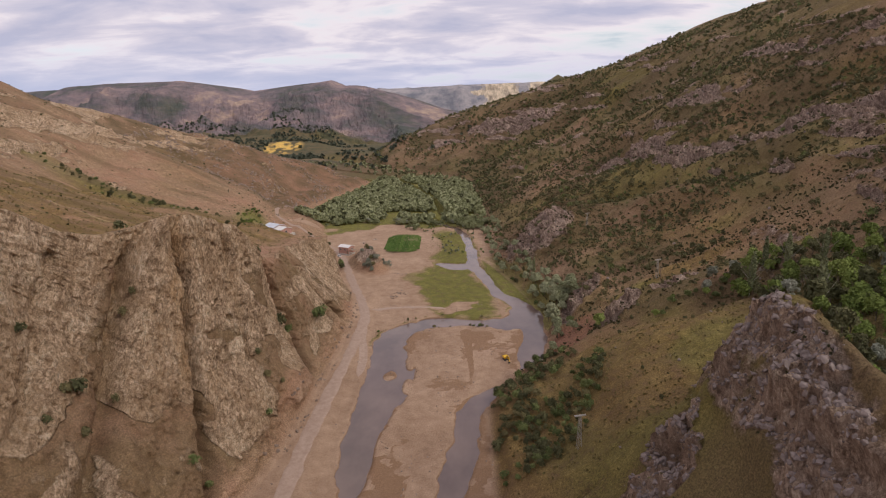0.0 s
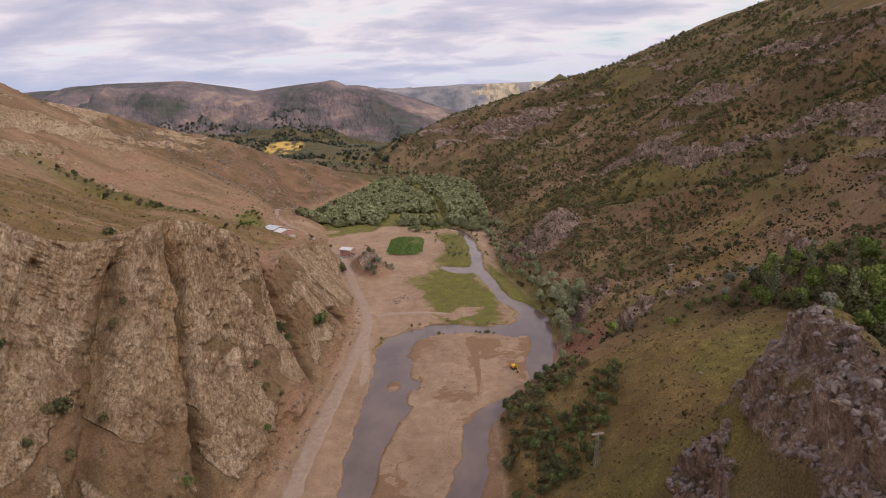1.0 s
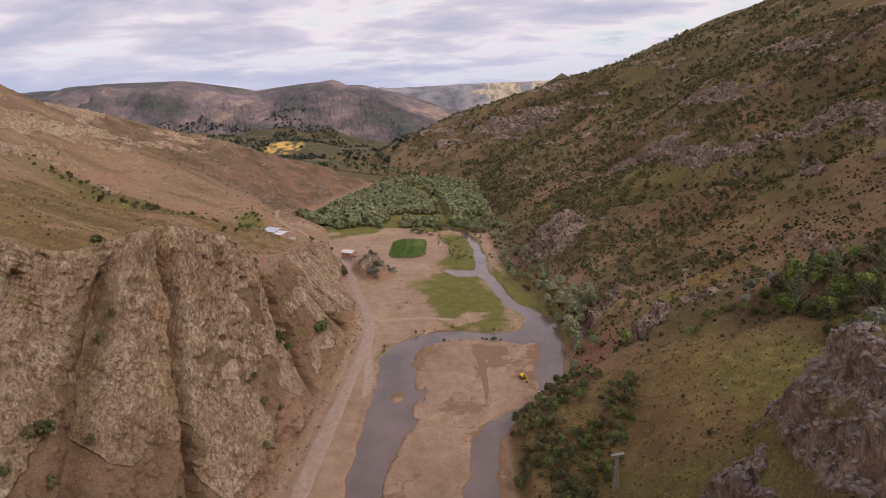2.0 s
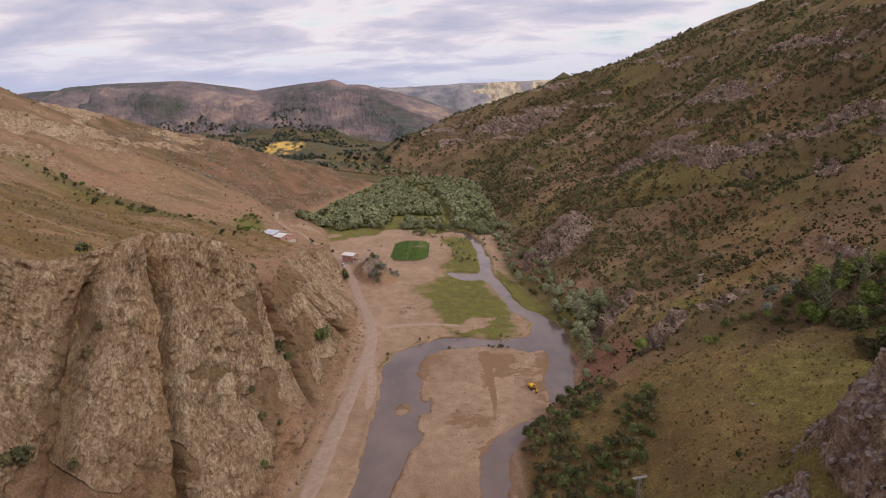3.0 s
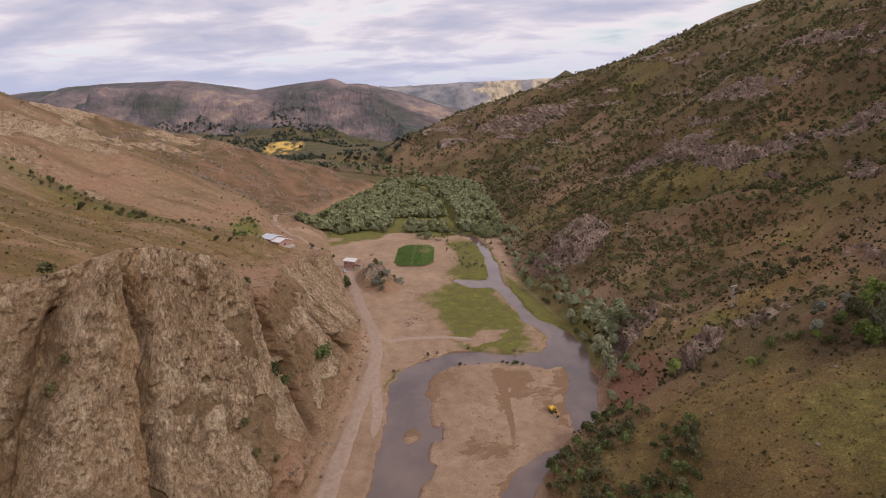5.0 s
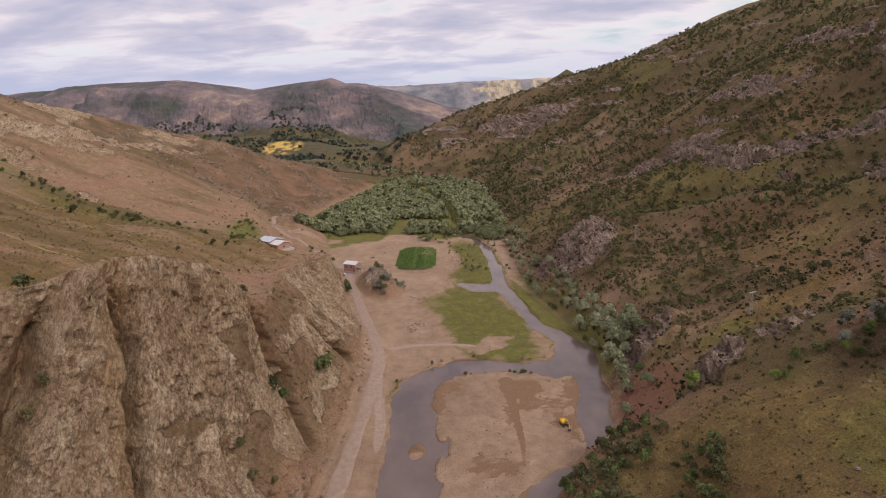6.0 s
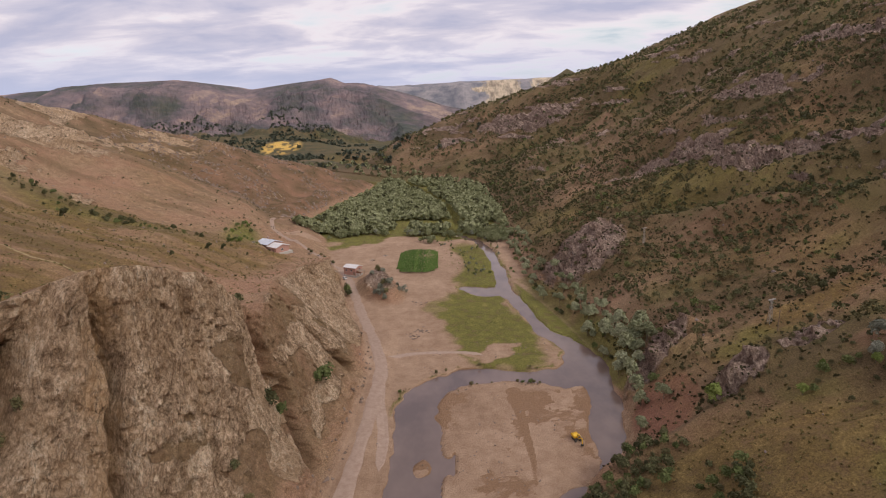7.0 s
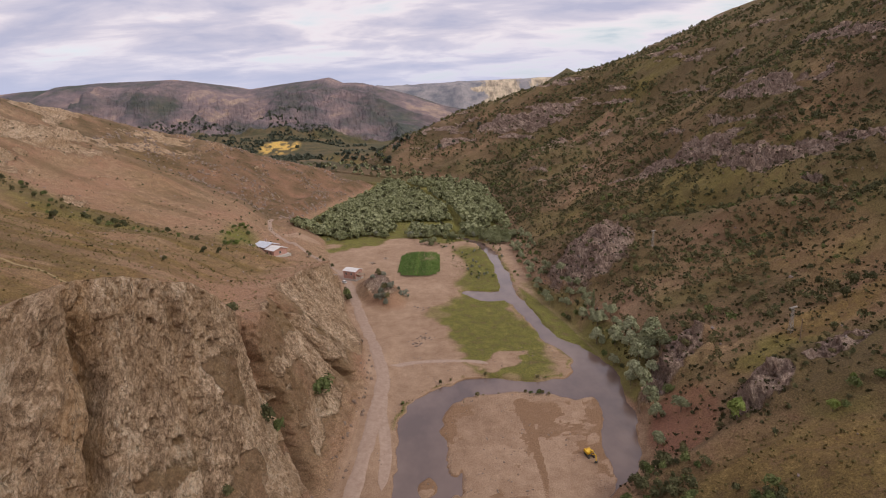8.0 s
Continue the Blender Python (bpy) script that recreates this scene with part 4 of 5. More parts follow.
class Kind:
    """A kind of plant: a few shapes of crown (and trunk), laid out as things near by and as one joined mass far off."""

    def __init__(self, name, lumps, mat, count, size, label, group, height, bark=None, radius=0.0, variants=4, far_count=None, mass="scrub"):
        self.name, self.mat, self.label, self.group, self.height, self.bark, self.mass = name, mat, label, group, height, bark, mass
        self.crowns, self.trunks, self.full, self.light, self.sparse = [], [], [], [], []
        for v in range(variants):
            shape = lumps(1.0, 100 + v * 7 + len(name))
            self.crowns.append(mesh_of("crown", leaf_cloud(shape, count, size, 900 + v), mat))
            self.full.append(leaf_cloud(shape, count // 3, size * 1.25, 930 + v))
            self.light.append(leaf_cloud(shape, far_count or count // 2, size * (1.75 if far_count and far_count < 60 else 1.4), 950 + v))
            self.sparse.append(leaf_cloud(shape, 10 if far_count and far_count < 40 else (far_count or count // 2) // 3, size * (3.0 if far_count and far_count < 40 else 2.1), 970 + v))
            if bark:
                self.trunks.append(mesh_of("trunk", trunk_shape(0.95, radius, 300 + v), bark))

    def thing(self, x, y, h, label=""):
        v, turn = int(rng.integers(len(self.crowns))), float(rng.uniform(0, 360))
        z = z_at(x, y) - 0.03 * h
        m = pose(x, y, z, rng.normal() * 3, rng.normal() * 3, turn) @ Matrix.Diagonal((h * rng.uniform(0.85, 1.15), h * rng.uniform(0.85, 1.15), h, 1))
        if self.bark:
            top = new(self.name)
            trunk, crown = new("trunk", self.trunks[v]), new("crown", self.crowns[v])
            trunk.parent = crown.parent = top
        else:
            top = new(self.name, self.crowns[v])
        top.matrix_world = m
        return tagged(top, label or self.label, self.group[1], self.group[0])

    def spread(self, rows):
        """One joined mass of plants at rows of x, y, height."""
        if not len(rows):
            return
        pieces_v, pieces_f, n = [], [], 0
        for x, y, h in rows:
            v, f = (self.full if y < 290 else self.light if y < 470 else self.sparse)[int(rng.integers(len(self.light)))]
            a = rng.uniform(0, 6.28)
            c, s = np.cos(a), np.sin(a)
            q = v * (h * rng.uniform(0.8, 1.2), h * rng.uniform(0.8, 1.2), h)
            q = np.stack([q[:, 0] * c - q[:, 1] * s + x, q[:, 0] * s + q[:, 1] * c + y, q[:, 2] + z_at(x, y) - 0.03 * h], 1)
            pieces_v.append(q)
            pieces_f.append(f + n)
            n += len(v)
        ob = grid_object(self.mass, np.concatenate(pieces_v), np.concatenate(pieces_f), self.mat, soft=False)
        tagged(ob, "many " + self.label, self.group[1], kind="stuff")


def scatter(n, xlo, xhi, ylo, yhi, keep, seed):
    """Up to n random places in a stretch of the plan, kept with the chance keep(x, y)."""
    r = np.random.default_rng(seed)
    x, y = r.uniform(xlo, xhi, n), r.uniform(ylo, yhi, n)
    ok = r.random(n) < keep(x, y)
    return np.stack([x[ok], y[ok]], 1)


willow = Kind("willow_tree", willow_lumps, WILLOW, 320, 0.105, "silver-green bushy willow tree on the river flat", ("willows of the valley", "tree"), 7, BARK, 0.028, 5, 72, "willow_grove")
bank_willow = Kind("bank_willow", willow_lumps, SILVER_LEAF, 760, 0.056, "large silver-green willow leaning over the river bank", ("willows of the river bank", "tree"), 8, BARK, 0.028, 4, 72, "bank_willows")
leafy = Kind("leafy_tree", willow_lumps, BRIGHT, 760, 0.055, "fresh green leafy tree in a moist hollow", ("trees in the hollow", "tree"), 8, BARK, 0.028, 4, 130, "leafy_wood")
dark_tree = Kind("dark_leafy_tree", willow_lumps, DARKLEAF, 700, 0.057, "dark green broad tree on the slope", ("trees in the hollow", "tree"), 8, BARK, 0.028, 4, 130, "dark_wood")
silver = Kind("oleaster_tree", willow_lumps, GREY_LEAF, 700, 0.055, "pale grey-green oleaster tree by the rocks", ("oleasters", "tree"), 6, BARK, 0.025, 3, 130, "oleaster_scrub")
poplar = Kind("poplar_tree", column_lumps, POPLAR_LEAF, 620, 0.030, "tall slender poplar with a pale bare trunk", ("poplars", "tree"), 15, PALE_BARK, 0.011, 3, 150, "poplar_row")
dark = Kind("shrub", shrub_lumps, DARKLEAF, 230, 0.09, "dark green low scrub bush on the slope", ("slope scrub", "shrub"), 2.4, far_count=32)
olive = Kind("dry_shrub", shrub_lumps, OLIVE, 230, 0.09, "dull olive-brown dry scrub bush on the slope", ("slope scrub", "shrub"), 2.0, far_count=32)
fresh = Kind("green_shrub", shrub_lumps, FRESH, 230, 0.09, "fresh green low bush on stony ground", ("green bushes", "shrub"), 2.2, far_count=32)
grey = Kind("grey_shrub", shrub_lumps, GREY_LEAF, 230, 0.09, "pale grey-green low bush on stony ground", ("grey bushes", "shrub"), 2.2, far_count=32)


def in_grove(x, y):
    left = np.interp(y, [470, 490, 512, 540, 600, 674, 775, 850], [-60, -95, -128, -147, -141, -124, -100, -98])
    ok = (x > left) & (x < foot_right(y) + 8) & (y > 500 - 0.20 * (x + 60) + 14 * fbm(x / 30, y / 30, octaves=2, seed=120)) & (y < 850)
    ok &= (blob(x, y, -30, 560, 44, 15, -6) > 1) & (blob(x, y, -118, 516, 14, 9, -10) > 1)
    ok &= fbm(x / 26, y / 34, octaves=3, seed=119) > -0.8
    ok &= np.minimum(along(CHANNEL_C, x, y), along(ROAD_LINE, x, y) - 3) > 2.5
    return ok * 1.0


def thinned(pts, gap):
    """Leaves out places that crowd one another."""
    kept = []
    for p in pts:
        if all((p[0] - q[0]) ** 2 + (p[1] - q[1]) ** 2 > gap * gap for q in kept[-400:]):
            kept.append(p)
    return np.array(kept)


grove = thinned(scatter(9500, -156, 45, 470, 850, in_grove, 31), 2.7)
grove = grove[np.argsort(grove[:, 1])]
for x, y in grove[:240]:
    k = rng.random()
    (willow if k < 0.94 else silver if k < 0.98 else dark_tree).thing(x, y, 3.6 + 3.0 * rng.random() ** 1.6, "" if k < 0.94 else "mixed green tree among the valley willows")
kinds = rng.random(len(grove))
willow.spread([(x, y, 4.4 + 4 * rng.random() ** 1.8) for (x, y), k in zip(grove[240:], kinds) if k < 0.97])
dark_tree.spread([(x, y, rng.uniform(6, 9)) for (x, y), k in zip(grove[240:], kinds) if k >= 0.97])
edge_trees = scatter(160, -110, 40, 640, 900, lambda x, y: (in_grove(x, np.minimum(y, 849)) > 0) * smooth((y - 660) / 90) * 0.8, 32)
dark_tree.spread([(x, y, rng.uniform(6, 9)) for x, y in edge_trees])

behind = scatter(520, -330, 20, 850, 1130, lambda x, y: (x < foot_right(y) + 10) * (x > -60 - 0.95 * (y - 850)) * (0.55 + 0.45 * smooth(fbm(x / 30, y / 30, octaves=2, seed=117) + 0.3)), 49)
dark_tree.spread([(x, y, rng.uniform(6, 11)) for x, y in behind[::2]])
willow.spread([(x, y, rng.uniform(6, 10)) for x, y in behind[1::2]])

bank = thinned(scatter(700, 20, 75, 215, 500, lambda x, y: ((x > foot_right(y) - 1) & (x < foot_right(y) + 13)) * (0.25 + 0.75 * smooth((y - 235) / 60)), 33), 3.4)
for n, (x, y) in enumerate(bank):
    k = rng.random()
    if along(CHANNEL_C, np.array([x]), np.array([y]))[0] < 1.5 or along(CHANNEL_B, np.array([x]), np.array([y]))[0] < 1.5:
        continue
    (bank_willow if k < 0.68 else fresh if k < 0.90 else dark).thing(x, y, rng.uniform(4.0, 7.0) if k < 0.68 else rng.uniform(2.2, 4.0))
for x, y, h in ((57, 268, 10.5), (62, 274, 10), (53, 261, 8.5), (66, 280, 9.5), (58, 279, 10), (51, 240, 7.5), (52, 248, 8.5), (55, 290, 9.5), (61, 290, 9.5), (65, 268, 9), (50, 300, 8.5), (53, 310, 8.0), (50, 232, 6.5)):
    bank_willow.thing(x, y, h)
poplar.thing(54, 322, 11, "dark slender poplar on the river bank")
for x, y, h in ((42, 208, 4.2), (46, 204, 3.2), (39, 203, 2.6)):
    dark_tree.thing(x, y, h, "dark green round bush tree above the river bend")
leafy.thing(61, 206, 6.5, "single light green young tree on red soil")

# hollow with trees above the crag
for x, y, h in ((106, 184, 15), (109, 189, 16), (108, 152, 19), (111, 156, 17), (118, 196, 13), (122, 190, 14), (127, 180, 15)):
    poplar.thing(x, y, h)
hollow = thinned(scatter(520, 84, 146, 100, 215, lambda x, y: (blob(x, y, 120, 158, 36, 48, -8) < 1) * (x > 99 + 0.12 * (y - 150)) * 0.95, 34), 3.6)
for x, y in hollow:
    k = rng.random()
    (dark_tree if k < 0.45 else leafy if k < 0.92 else silver).thing(x, y, rng.uniform(4.5, 8.5))
for x, y, h in ((118, 150, 9), (124, 146, 10), (113, 147, 8), (128, 152, 9), (121, 158, 9), (133, 149, 9), (116, 141, 8)):
    leafy.thing(x, y, h, "bright yellow-green broad tree in the moist hollow")
lee = thinned(scatter(420, 73, 102, 78, 140, lambda x, y: (x > 75 + 0.22 * (y - 100)) * 0.95, 62), 3.0)
for x, y in lee:
    k = rng.random()
    (dark_tree if k < 0.72 else leafy if k < 0.9 else dark).thing(x, y, rng.uniform(4.0, 7.0), "dark green tree on the lee side of the crag" if k < 0.72 else "")
for x, y, h in ((73, 113, 4.2), (76, 117, 4.6), (80, 118, 4.4), (84, 121, 5.0), (70, 116, 3.0), (79, 124, 4.0), (98, 198, 5.0), (103, 204, 5.5), (112, 206, 5.5)):
    silver.thing(x, y, h)

for n in range(16):
    x, y = 80 + 2.9 * n + rng.normal() * 1.2, 197 + 0.1 * n + rng.normal() * 2.0
    (fresh if n % 3 else leafy).thing(x, y, rng.uniform(2.2, 3.8), "fresh green bush in the moist fold behind the spur")

# thicket at the foot of the grassy spur
thicket = thinned(scatter(1100, 12, 56, 130, 206, lambda x, y: (blob(x, y, 29, 168, 21, 37, -25) < 1) * (x > foot_right(y) + 1) * smooth((0.25 + fbm(x / 9, y / 9, octaves=2, seed=121)) / 0.3 + 0.35), 35), 1.6)
for x, y in thicket:
    k = rng.random()
    (dark if k < 0.45 else fresh if k < 0.8 else olive).thing(x, y, rng.uniform(1.6, 3.9), "dark green thicket bush at the foot of the spur" if k < 0.45 else "")


# scrub on the slopes
def right_density(x, y):
    u = x - foot_right(y)
    clump = smooth((fbm(x / 26, y / 26, octaves=3, seed=122) + 0.35) / 0.6)
    grass = smooth((1.35 - blob(x, y, 62, 150, 46, 42, 6)) / 0.3)
    bare = 1 - 0.85 * smooth((rock_amount(x, y, land_height(x, y)) - 0.35) / 0.3)
    bare = bare * (1 - 0.5 * smooth((330 - y) / 60)) * (1 - 0.9 * smooth((1.3 - blob(x, y, 104, 243, 38, 7, 20)) / 0.3))
    return (u > 8) * bare * (0.14 + 0.86 * clump) * (1 - 0.97 * grass) * smooth((u - 4) / 20) * (x < 600) * (np.hypot(x - 62, y - 100) > 12)


slope = np.concatenate([scatter(17000, 20, 330, 95, 560, right_density, 36), scatter(15000, -180, 460, 560, 1200, lambda x, y: np.minimum(right_density(x, y) * 1.4, 1), 37)])
crest_strip = scatter(900, 150, 420, 420, 1000, lambda x, y: smooth((fbm(x / 50, y / 25, octaves=3, seed=123) - 0.1) / 0.3), 38)
slope = np.concatenate([slope, crest_strip])
slope = slope[np.argsort(np.hypot(slope[:, 0], slope[:, 1] - 60))]
for x, y in slope[:240]:
    (olive if rng.random() < 0.55 else dark).thing(x, y, rng.uniform(0.9, 2.2))
far_rows = [(x, y, (0.9 + 3.9 * rng.random() ** 1.9) * (1.0 if y < 560 else 1.4)) for x, y in slope[240:]]
pickk = rng.random(len(far_rows))
dark.spread([p for p, k in zip(far_rows, pickk) if k < 0.46])
olive.spread([p for p, k in zip(far_rows, pickk) if 0.46 <= k < 0.94])
fresh.spread([p for p, k in zip(far_rows, pickk) if k >= 0.94])

BUSH_BELTS = [[(116, 412, 9), (142, 402, 12), (160, 372, 11), (174, 338, 10), (196, 322, 7)], [(152, 330, 8), (170, 318, 8)], [(266, 576, 11), (262, 498, 9)], [(218, 420, 9), (241, 394, 10), (255, 372, 9)],
              [(44, 880, 14), (70, 862, 16), (132, 838, 18), (200, 820, 15), (250, 800, 9)], [(60, 1010, 10), (130, 960, 9), (200, 910, 10), (250, 880, 6)]]


def in_belts(x, y):
    return np.maximum.reduce([smooth((3 - along(b_line, x, y) + 6 * fbm(x / 14, y / 14, octaves=3, seed=131)) / 6) for b_line in BUSH_BELTS])


belts = scatter(16000, 30, 310, 300, 1020, lambda x, y: in_belts(x, y) * np.where(y < 640, 0.5, 0.9) * (1 - 0.8 * smooth((rock_amount(x, y, land_height(x, y)) - 0.4) / 0.3)), 61)
belt_kind = rng.random(len(belts))
dark.spread([(x, y, rng.uniform(1.8, 4.6)) for (x, y), k in zip(belts, belt_kind) if k < 0.66])
fresh.spread([(x, y, rng.uniform(1.8, 3.6)) for (x, y), k in zip(belts, belt_kind) if k >= 0.66])
folds = scatter(900, 60, 300, 230, 640, lambda x, y: smooth((fbm(x / 34, y / 16, octaves=3, seed=118) - 0.25) / 0.2) * (x > foot_right(y) + 20) * 0.9, 48)
dark_tree.spread([(x, y, rng.uniform(2.6, 5.2)) for x, y in folds])
spur_foot = scatter(3200, 20, 190, 560, 1000, lambda x, y: smooth((x - foot_right(y) - 2) / 6) * smooth((75 - (x - foot_right(y))) / 50) * 0.8, 47)
dark.spread([(x, y, rng.uniform(2.2, 5.0)) for x, y in spur_foot])

# far woods
far_wood = scatter(9000, -1500, 60, 1000, 2500, lambda x, y: (np.abs(x / y + 0.26) < 0.32) * (x < foot_right(y) + 200) * smooth((fbm(x / 120, y / 120, octaves=3, seed=126) + 0.3) / 0.5) * (blob(x, y, -478, 1690, 70, 150, 10) > 0.75), 46)
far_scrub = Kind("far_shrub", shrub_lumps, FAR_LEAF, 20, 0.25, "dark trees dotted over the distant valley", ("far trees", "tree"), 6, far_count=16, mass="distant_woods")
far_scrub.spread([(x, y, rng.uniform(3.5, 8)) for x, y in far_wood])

# hillside opposite: sparse dots, denser along its foot
band = scatter(520, -330, -120, 300, 430, lambda x, y: smooth(1.3 - blob(x, y, -205, 362, 90, 16, -20)) * 0.8, 39)
for x, y in band[:180]:
    k = rng.random()
    (dark if k < 0.45 else fresh if k < 0.7 else olive).thing(x, y, rng.uniform(1.2, 3.6), "round green bush along the foot of the bare hill")
for x, y, h in ((-187, 354, 5.0), (-199, 329, 5.5), (-179, 350, 4.5), (-193, 352, 4.0), (-164, 362, 4.2), (-232, 364, 4.5), (-155, 375, 3.4), (-126, 282, 2.6), (-132, 330, 4.0), (-128, 338, 3.4)):
    dark_tree.thing(x, y, h, "round dark green bush tree on the bench")
bare = scatter(3200, -520, -110, 330, 900, lambda x, y: (x < foot_left(y) - 12) * (0.06 + 0.42 * smooth(fbm(x / 40, y / 40, octaves=2, seed=124))), 40)
dark.spread([(x, y, rng.uniform(0.8, 2.4)) for x, y in bare])
bench_dots = scatter(90, -200, -85, 180, 330, lambda x, y: (x < top_left(y) - 4) * 0.55, 41)
olive.spread([(x, y, rng.uniform(0.5, 1.5)) for x, y in bench_dots])
garden = scatter(200, -190, -120, 370, 470, lambda x, y: (blob(x, y, -148, 420, 10, 42, 12) < 1.1) * (along(ROAD_LINE, x, y) > 5) * 0.6, 42)
for x, y in garden:
    (fresh if rng.random() < 0.6 else leafy).thing(x, y, rng.uniform(1.6, 4.0), "green garden bush near the farmhouse")

for x, y, h in ((-109, 441, 3.2), (-103, 444, 2.6), (-99, 438, 3.0), (-92, 430, 3.4), (-112, 446, 2.4)):
    (dark if h > 2.8 else olive).thing(x, y, h, "dark unkempt bush among the farm clutter")

# bushes in the clefts and at the foot of the cliff
for x, y, h, k in ((-65.5, 206, 4.6, dark), (-63.5, 208, 3.2, fresh), (-57.3, 237, 5.0, fresh), (-59, 234, 3.6, fresh), (-58, 240, 3.2, dark), (-77.7, 222, 3.0, dark), (-94.5, 116, 2.4, dark), (-85.5, 118.6, 3.6, dark),
                   (-87, 116, 2.6, olive), (-86, 108, 1.8, dark), (-82.8, 113.5, 2.4, olive), (-91.9, 154, 3.0, dark), (-88.7, 150, 2.2, olive), (-90, 146, 2.0, olive), (-66.9, 128.6, 2.6, fresh), (-65, 131, 2.0, fresh),
                   (-56.4, 157, 2.2, fresh), (-60, 171, 2.6, olive), (-64, 174, 2.2, dark), (-57, 175, 1.8, olive), (-72.5, 372, 4.4, fresh), (-71, 367, 3.4, dark), (-74, 378, 3.2, dark), (-84, 128, 2.0, olive)):
    k.thing(x, y, h * 1.35, "bush rooted in a cleft of the cliff")
for x, y in scatter(60, -64, -36, 340, 400, lambda x, y: (blob(x, y, -47, 364, 11, 24, 22) < 1) * 0.95, 43)[:36]:
    (grey if rng.random() < 0.7 else olive).thing(x, y, rng.uniform(2.2, 4.2), "grey-green bush on the rock beside the hut")
for x, y in scatter(700, -45, 30, 240, 300, lambda x, y: (np.abs(river_distance(x, y) - 1.8) < 0.9) * (y > 246 + 0.35 * x) * smooth((fbm(x / 8, y / 8, octaves=2, seed=132) + 0.1) / 0.3), 44)[:60]:
    (olive if rng.random() < 0.75 else fresh).thing(x, y, 0.5 + 2.2 * rng.random() ** 2, "low bush on the river bank edge")
for x, y in scatter(260, -20, 30, 395, 500, lambda x, y: (along(CHANNEL_C, x, y) > 2) * (blob(x, y, -33, 436, 24, 44, 10) > 1) * 0.6, 45)[:70]:
    (grey if rng.random() < 0.4 else fresh).thing(x, y, rng.uniform(1.0, 2.6), "willow sapling on the wet meadow")


# ---- stones and tufts ----
def stone_shape(seed):
    bm = bmesh.new()
    bmesh.ops.create_icosphere(bm, subdivisions=1, radius=1.0)
    r = np.random.default_rng(seed)
    v = np.array([list(p.co) for p in bm.verts]) * (1 + 0.28 * r.normal(size=(len(bm.verts), 1)))
    f = np.array([[p.index for p in face.verts] for face in bm.faces])
    bm.free()
    return v, f


STONES = [stone_shape(s) for s in range(6)]
ROCK_A = simple_material("tan_stone", (0.19, 0.132, 0.10), (0.37, 0.29, 0.235), 1.2, 0.95, 0.15, relief=0.1)
ROCK_B = simple_material("mauve_grey_stone", (0.12, 0.092, 0.080), (0.33, 0.265, 0.236), 1.2, 0.95, 0.15, relief=0.1)


def stones(rows, mat, label):
    vs, fs, n = [], [], 0
    for x, y, s in rows:
        v, f = STONES[int(rng.integers(6))]
        turn = np.array(Euler((rng.uniform(0, 6), rng.uniform(0, 6), rng.uniform(0, 6))).to_matrix())
        q = (v * (s, s * rng.uniform(0.6, 1.1), s * rng.uniform(0.5, 0.9))) @ turn.T
        vs.append(q + (x, y, z_at(x, y) + 0.1 * s))
        fs.append(f + n)
        n += len(v)
    tagged(grid_object("stones", np.concatenate(vs), np.concatenate(fs), mat, soft=False), label, "stones", kind="stuff")


def on_rock(x, y):
    return rock_amount(x, y, land_height(x, y))


stones([(x, y, 0.2 + 0.7 * rng.random() ** 2) for x, y in scatter(9000, 20, 330, 85, 640, lambda x, y: (x > foot_right(y) + 3) * (0.03 + 0.55 * on_rock(x, y)), 50)], ROCK_B, "broken mauve-grey stones on rocky outcrops")
stones([(x, y, 0.2 + 0.75 * rng.random() ** 2) for x, y in scatter(9000, 28, 96, 72, 128, lambda x, y: smooth((on_rock(x, y) - 0.35) / 0.3) * 0.7, 54)], ROCK_B, "coarse rubble on the crag")
stones([(x, y, rng.uniform(0.4, 1.7)) for x, y in scatter(3600, -330, -105, 560, 860, lambda x, y: (x < foot_left(y) - 5) * smooth((fbm(x / 22, y / 22, octaves=3, seed=63) + 0.2) / 0.4), 60)], ROCK_A, "brown rubble on the end of the bare hill")
stones([(x, y, rng.uniform(0.2, 0.8)) for x, y in scatter(5000, -420, -85, 180, 900, lambda x, y: (x < top_left(y) - 3) * (0.12 + 0.6 * on_rock(x, y)), 51)], ROCK_A, "pale stones scattered over the bare hillside")
stones([(x, y, rng.uniform(0.2, 0.9) ** 1.4) for x, y in scatter(500, -60, -44, 100, 300, lambda x, y: (np.abs(x - foot_left(y)) < 3.5) * (along(ROAD_LINE, x, y) > 3.3) * 0.8, 52)], ROCK_A, "fallen stones along the foot of the cliff")
stones([(x, y, rng.uniform(0.12, 0.4)) for x, y in scatter(1500, -40, 30, 100, 300, lambda x, y: (river_distance(x, y) > 0.6) * smooth((fbm(x / 10, y / 10, octaves=2, seed=125)) / 0.3) * (x < foot_right(y)), 53)], ROCK_A, "cobbles on the gravel bars")


def tufts(rows, mat, label, name):
    vs, n = [], 0
    for x, y, s in rows:
        z = z_at(x, y) - 0.05
        for k in range(4):
            a = rng.uniform(0, 6.28)
            dx, dy = np.cos(a) * s * 0.5, np.sin(a) * s * 0.5
            lean = rng.normal(size=2) * 0.4 * s
            vs.append([(x - dx, y - dy, z), (x + dx, y + dy, z), (x + dx * 0.7 + lean[0], y + dy * 0.7 + lean[1], z + s), (x - dx * 0.7 + lean[0], y - dy * 0.7 + lean[1], z + s * 0.9)])
    v = np.array(vs).reshape(-1, 3)
    tagged(grid_object(name, v, np.arange(len(v)).reshape(-1, 4), mat, soft=False), label, "grass", kind="stuff")


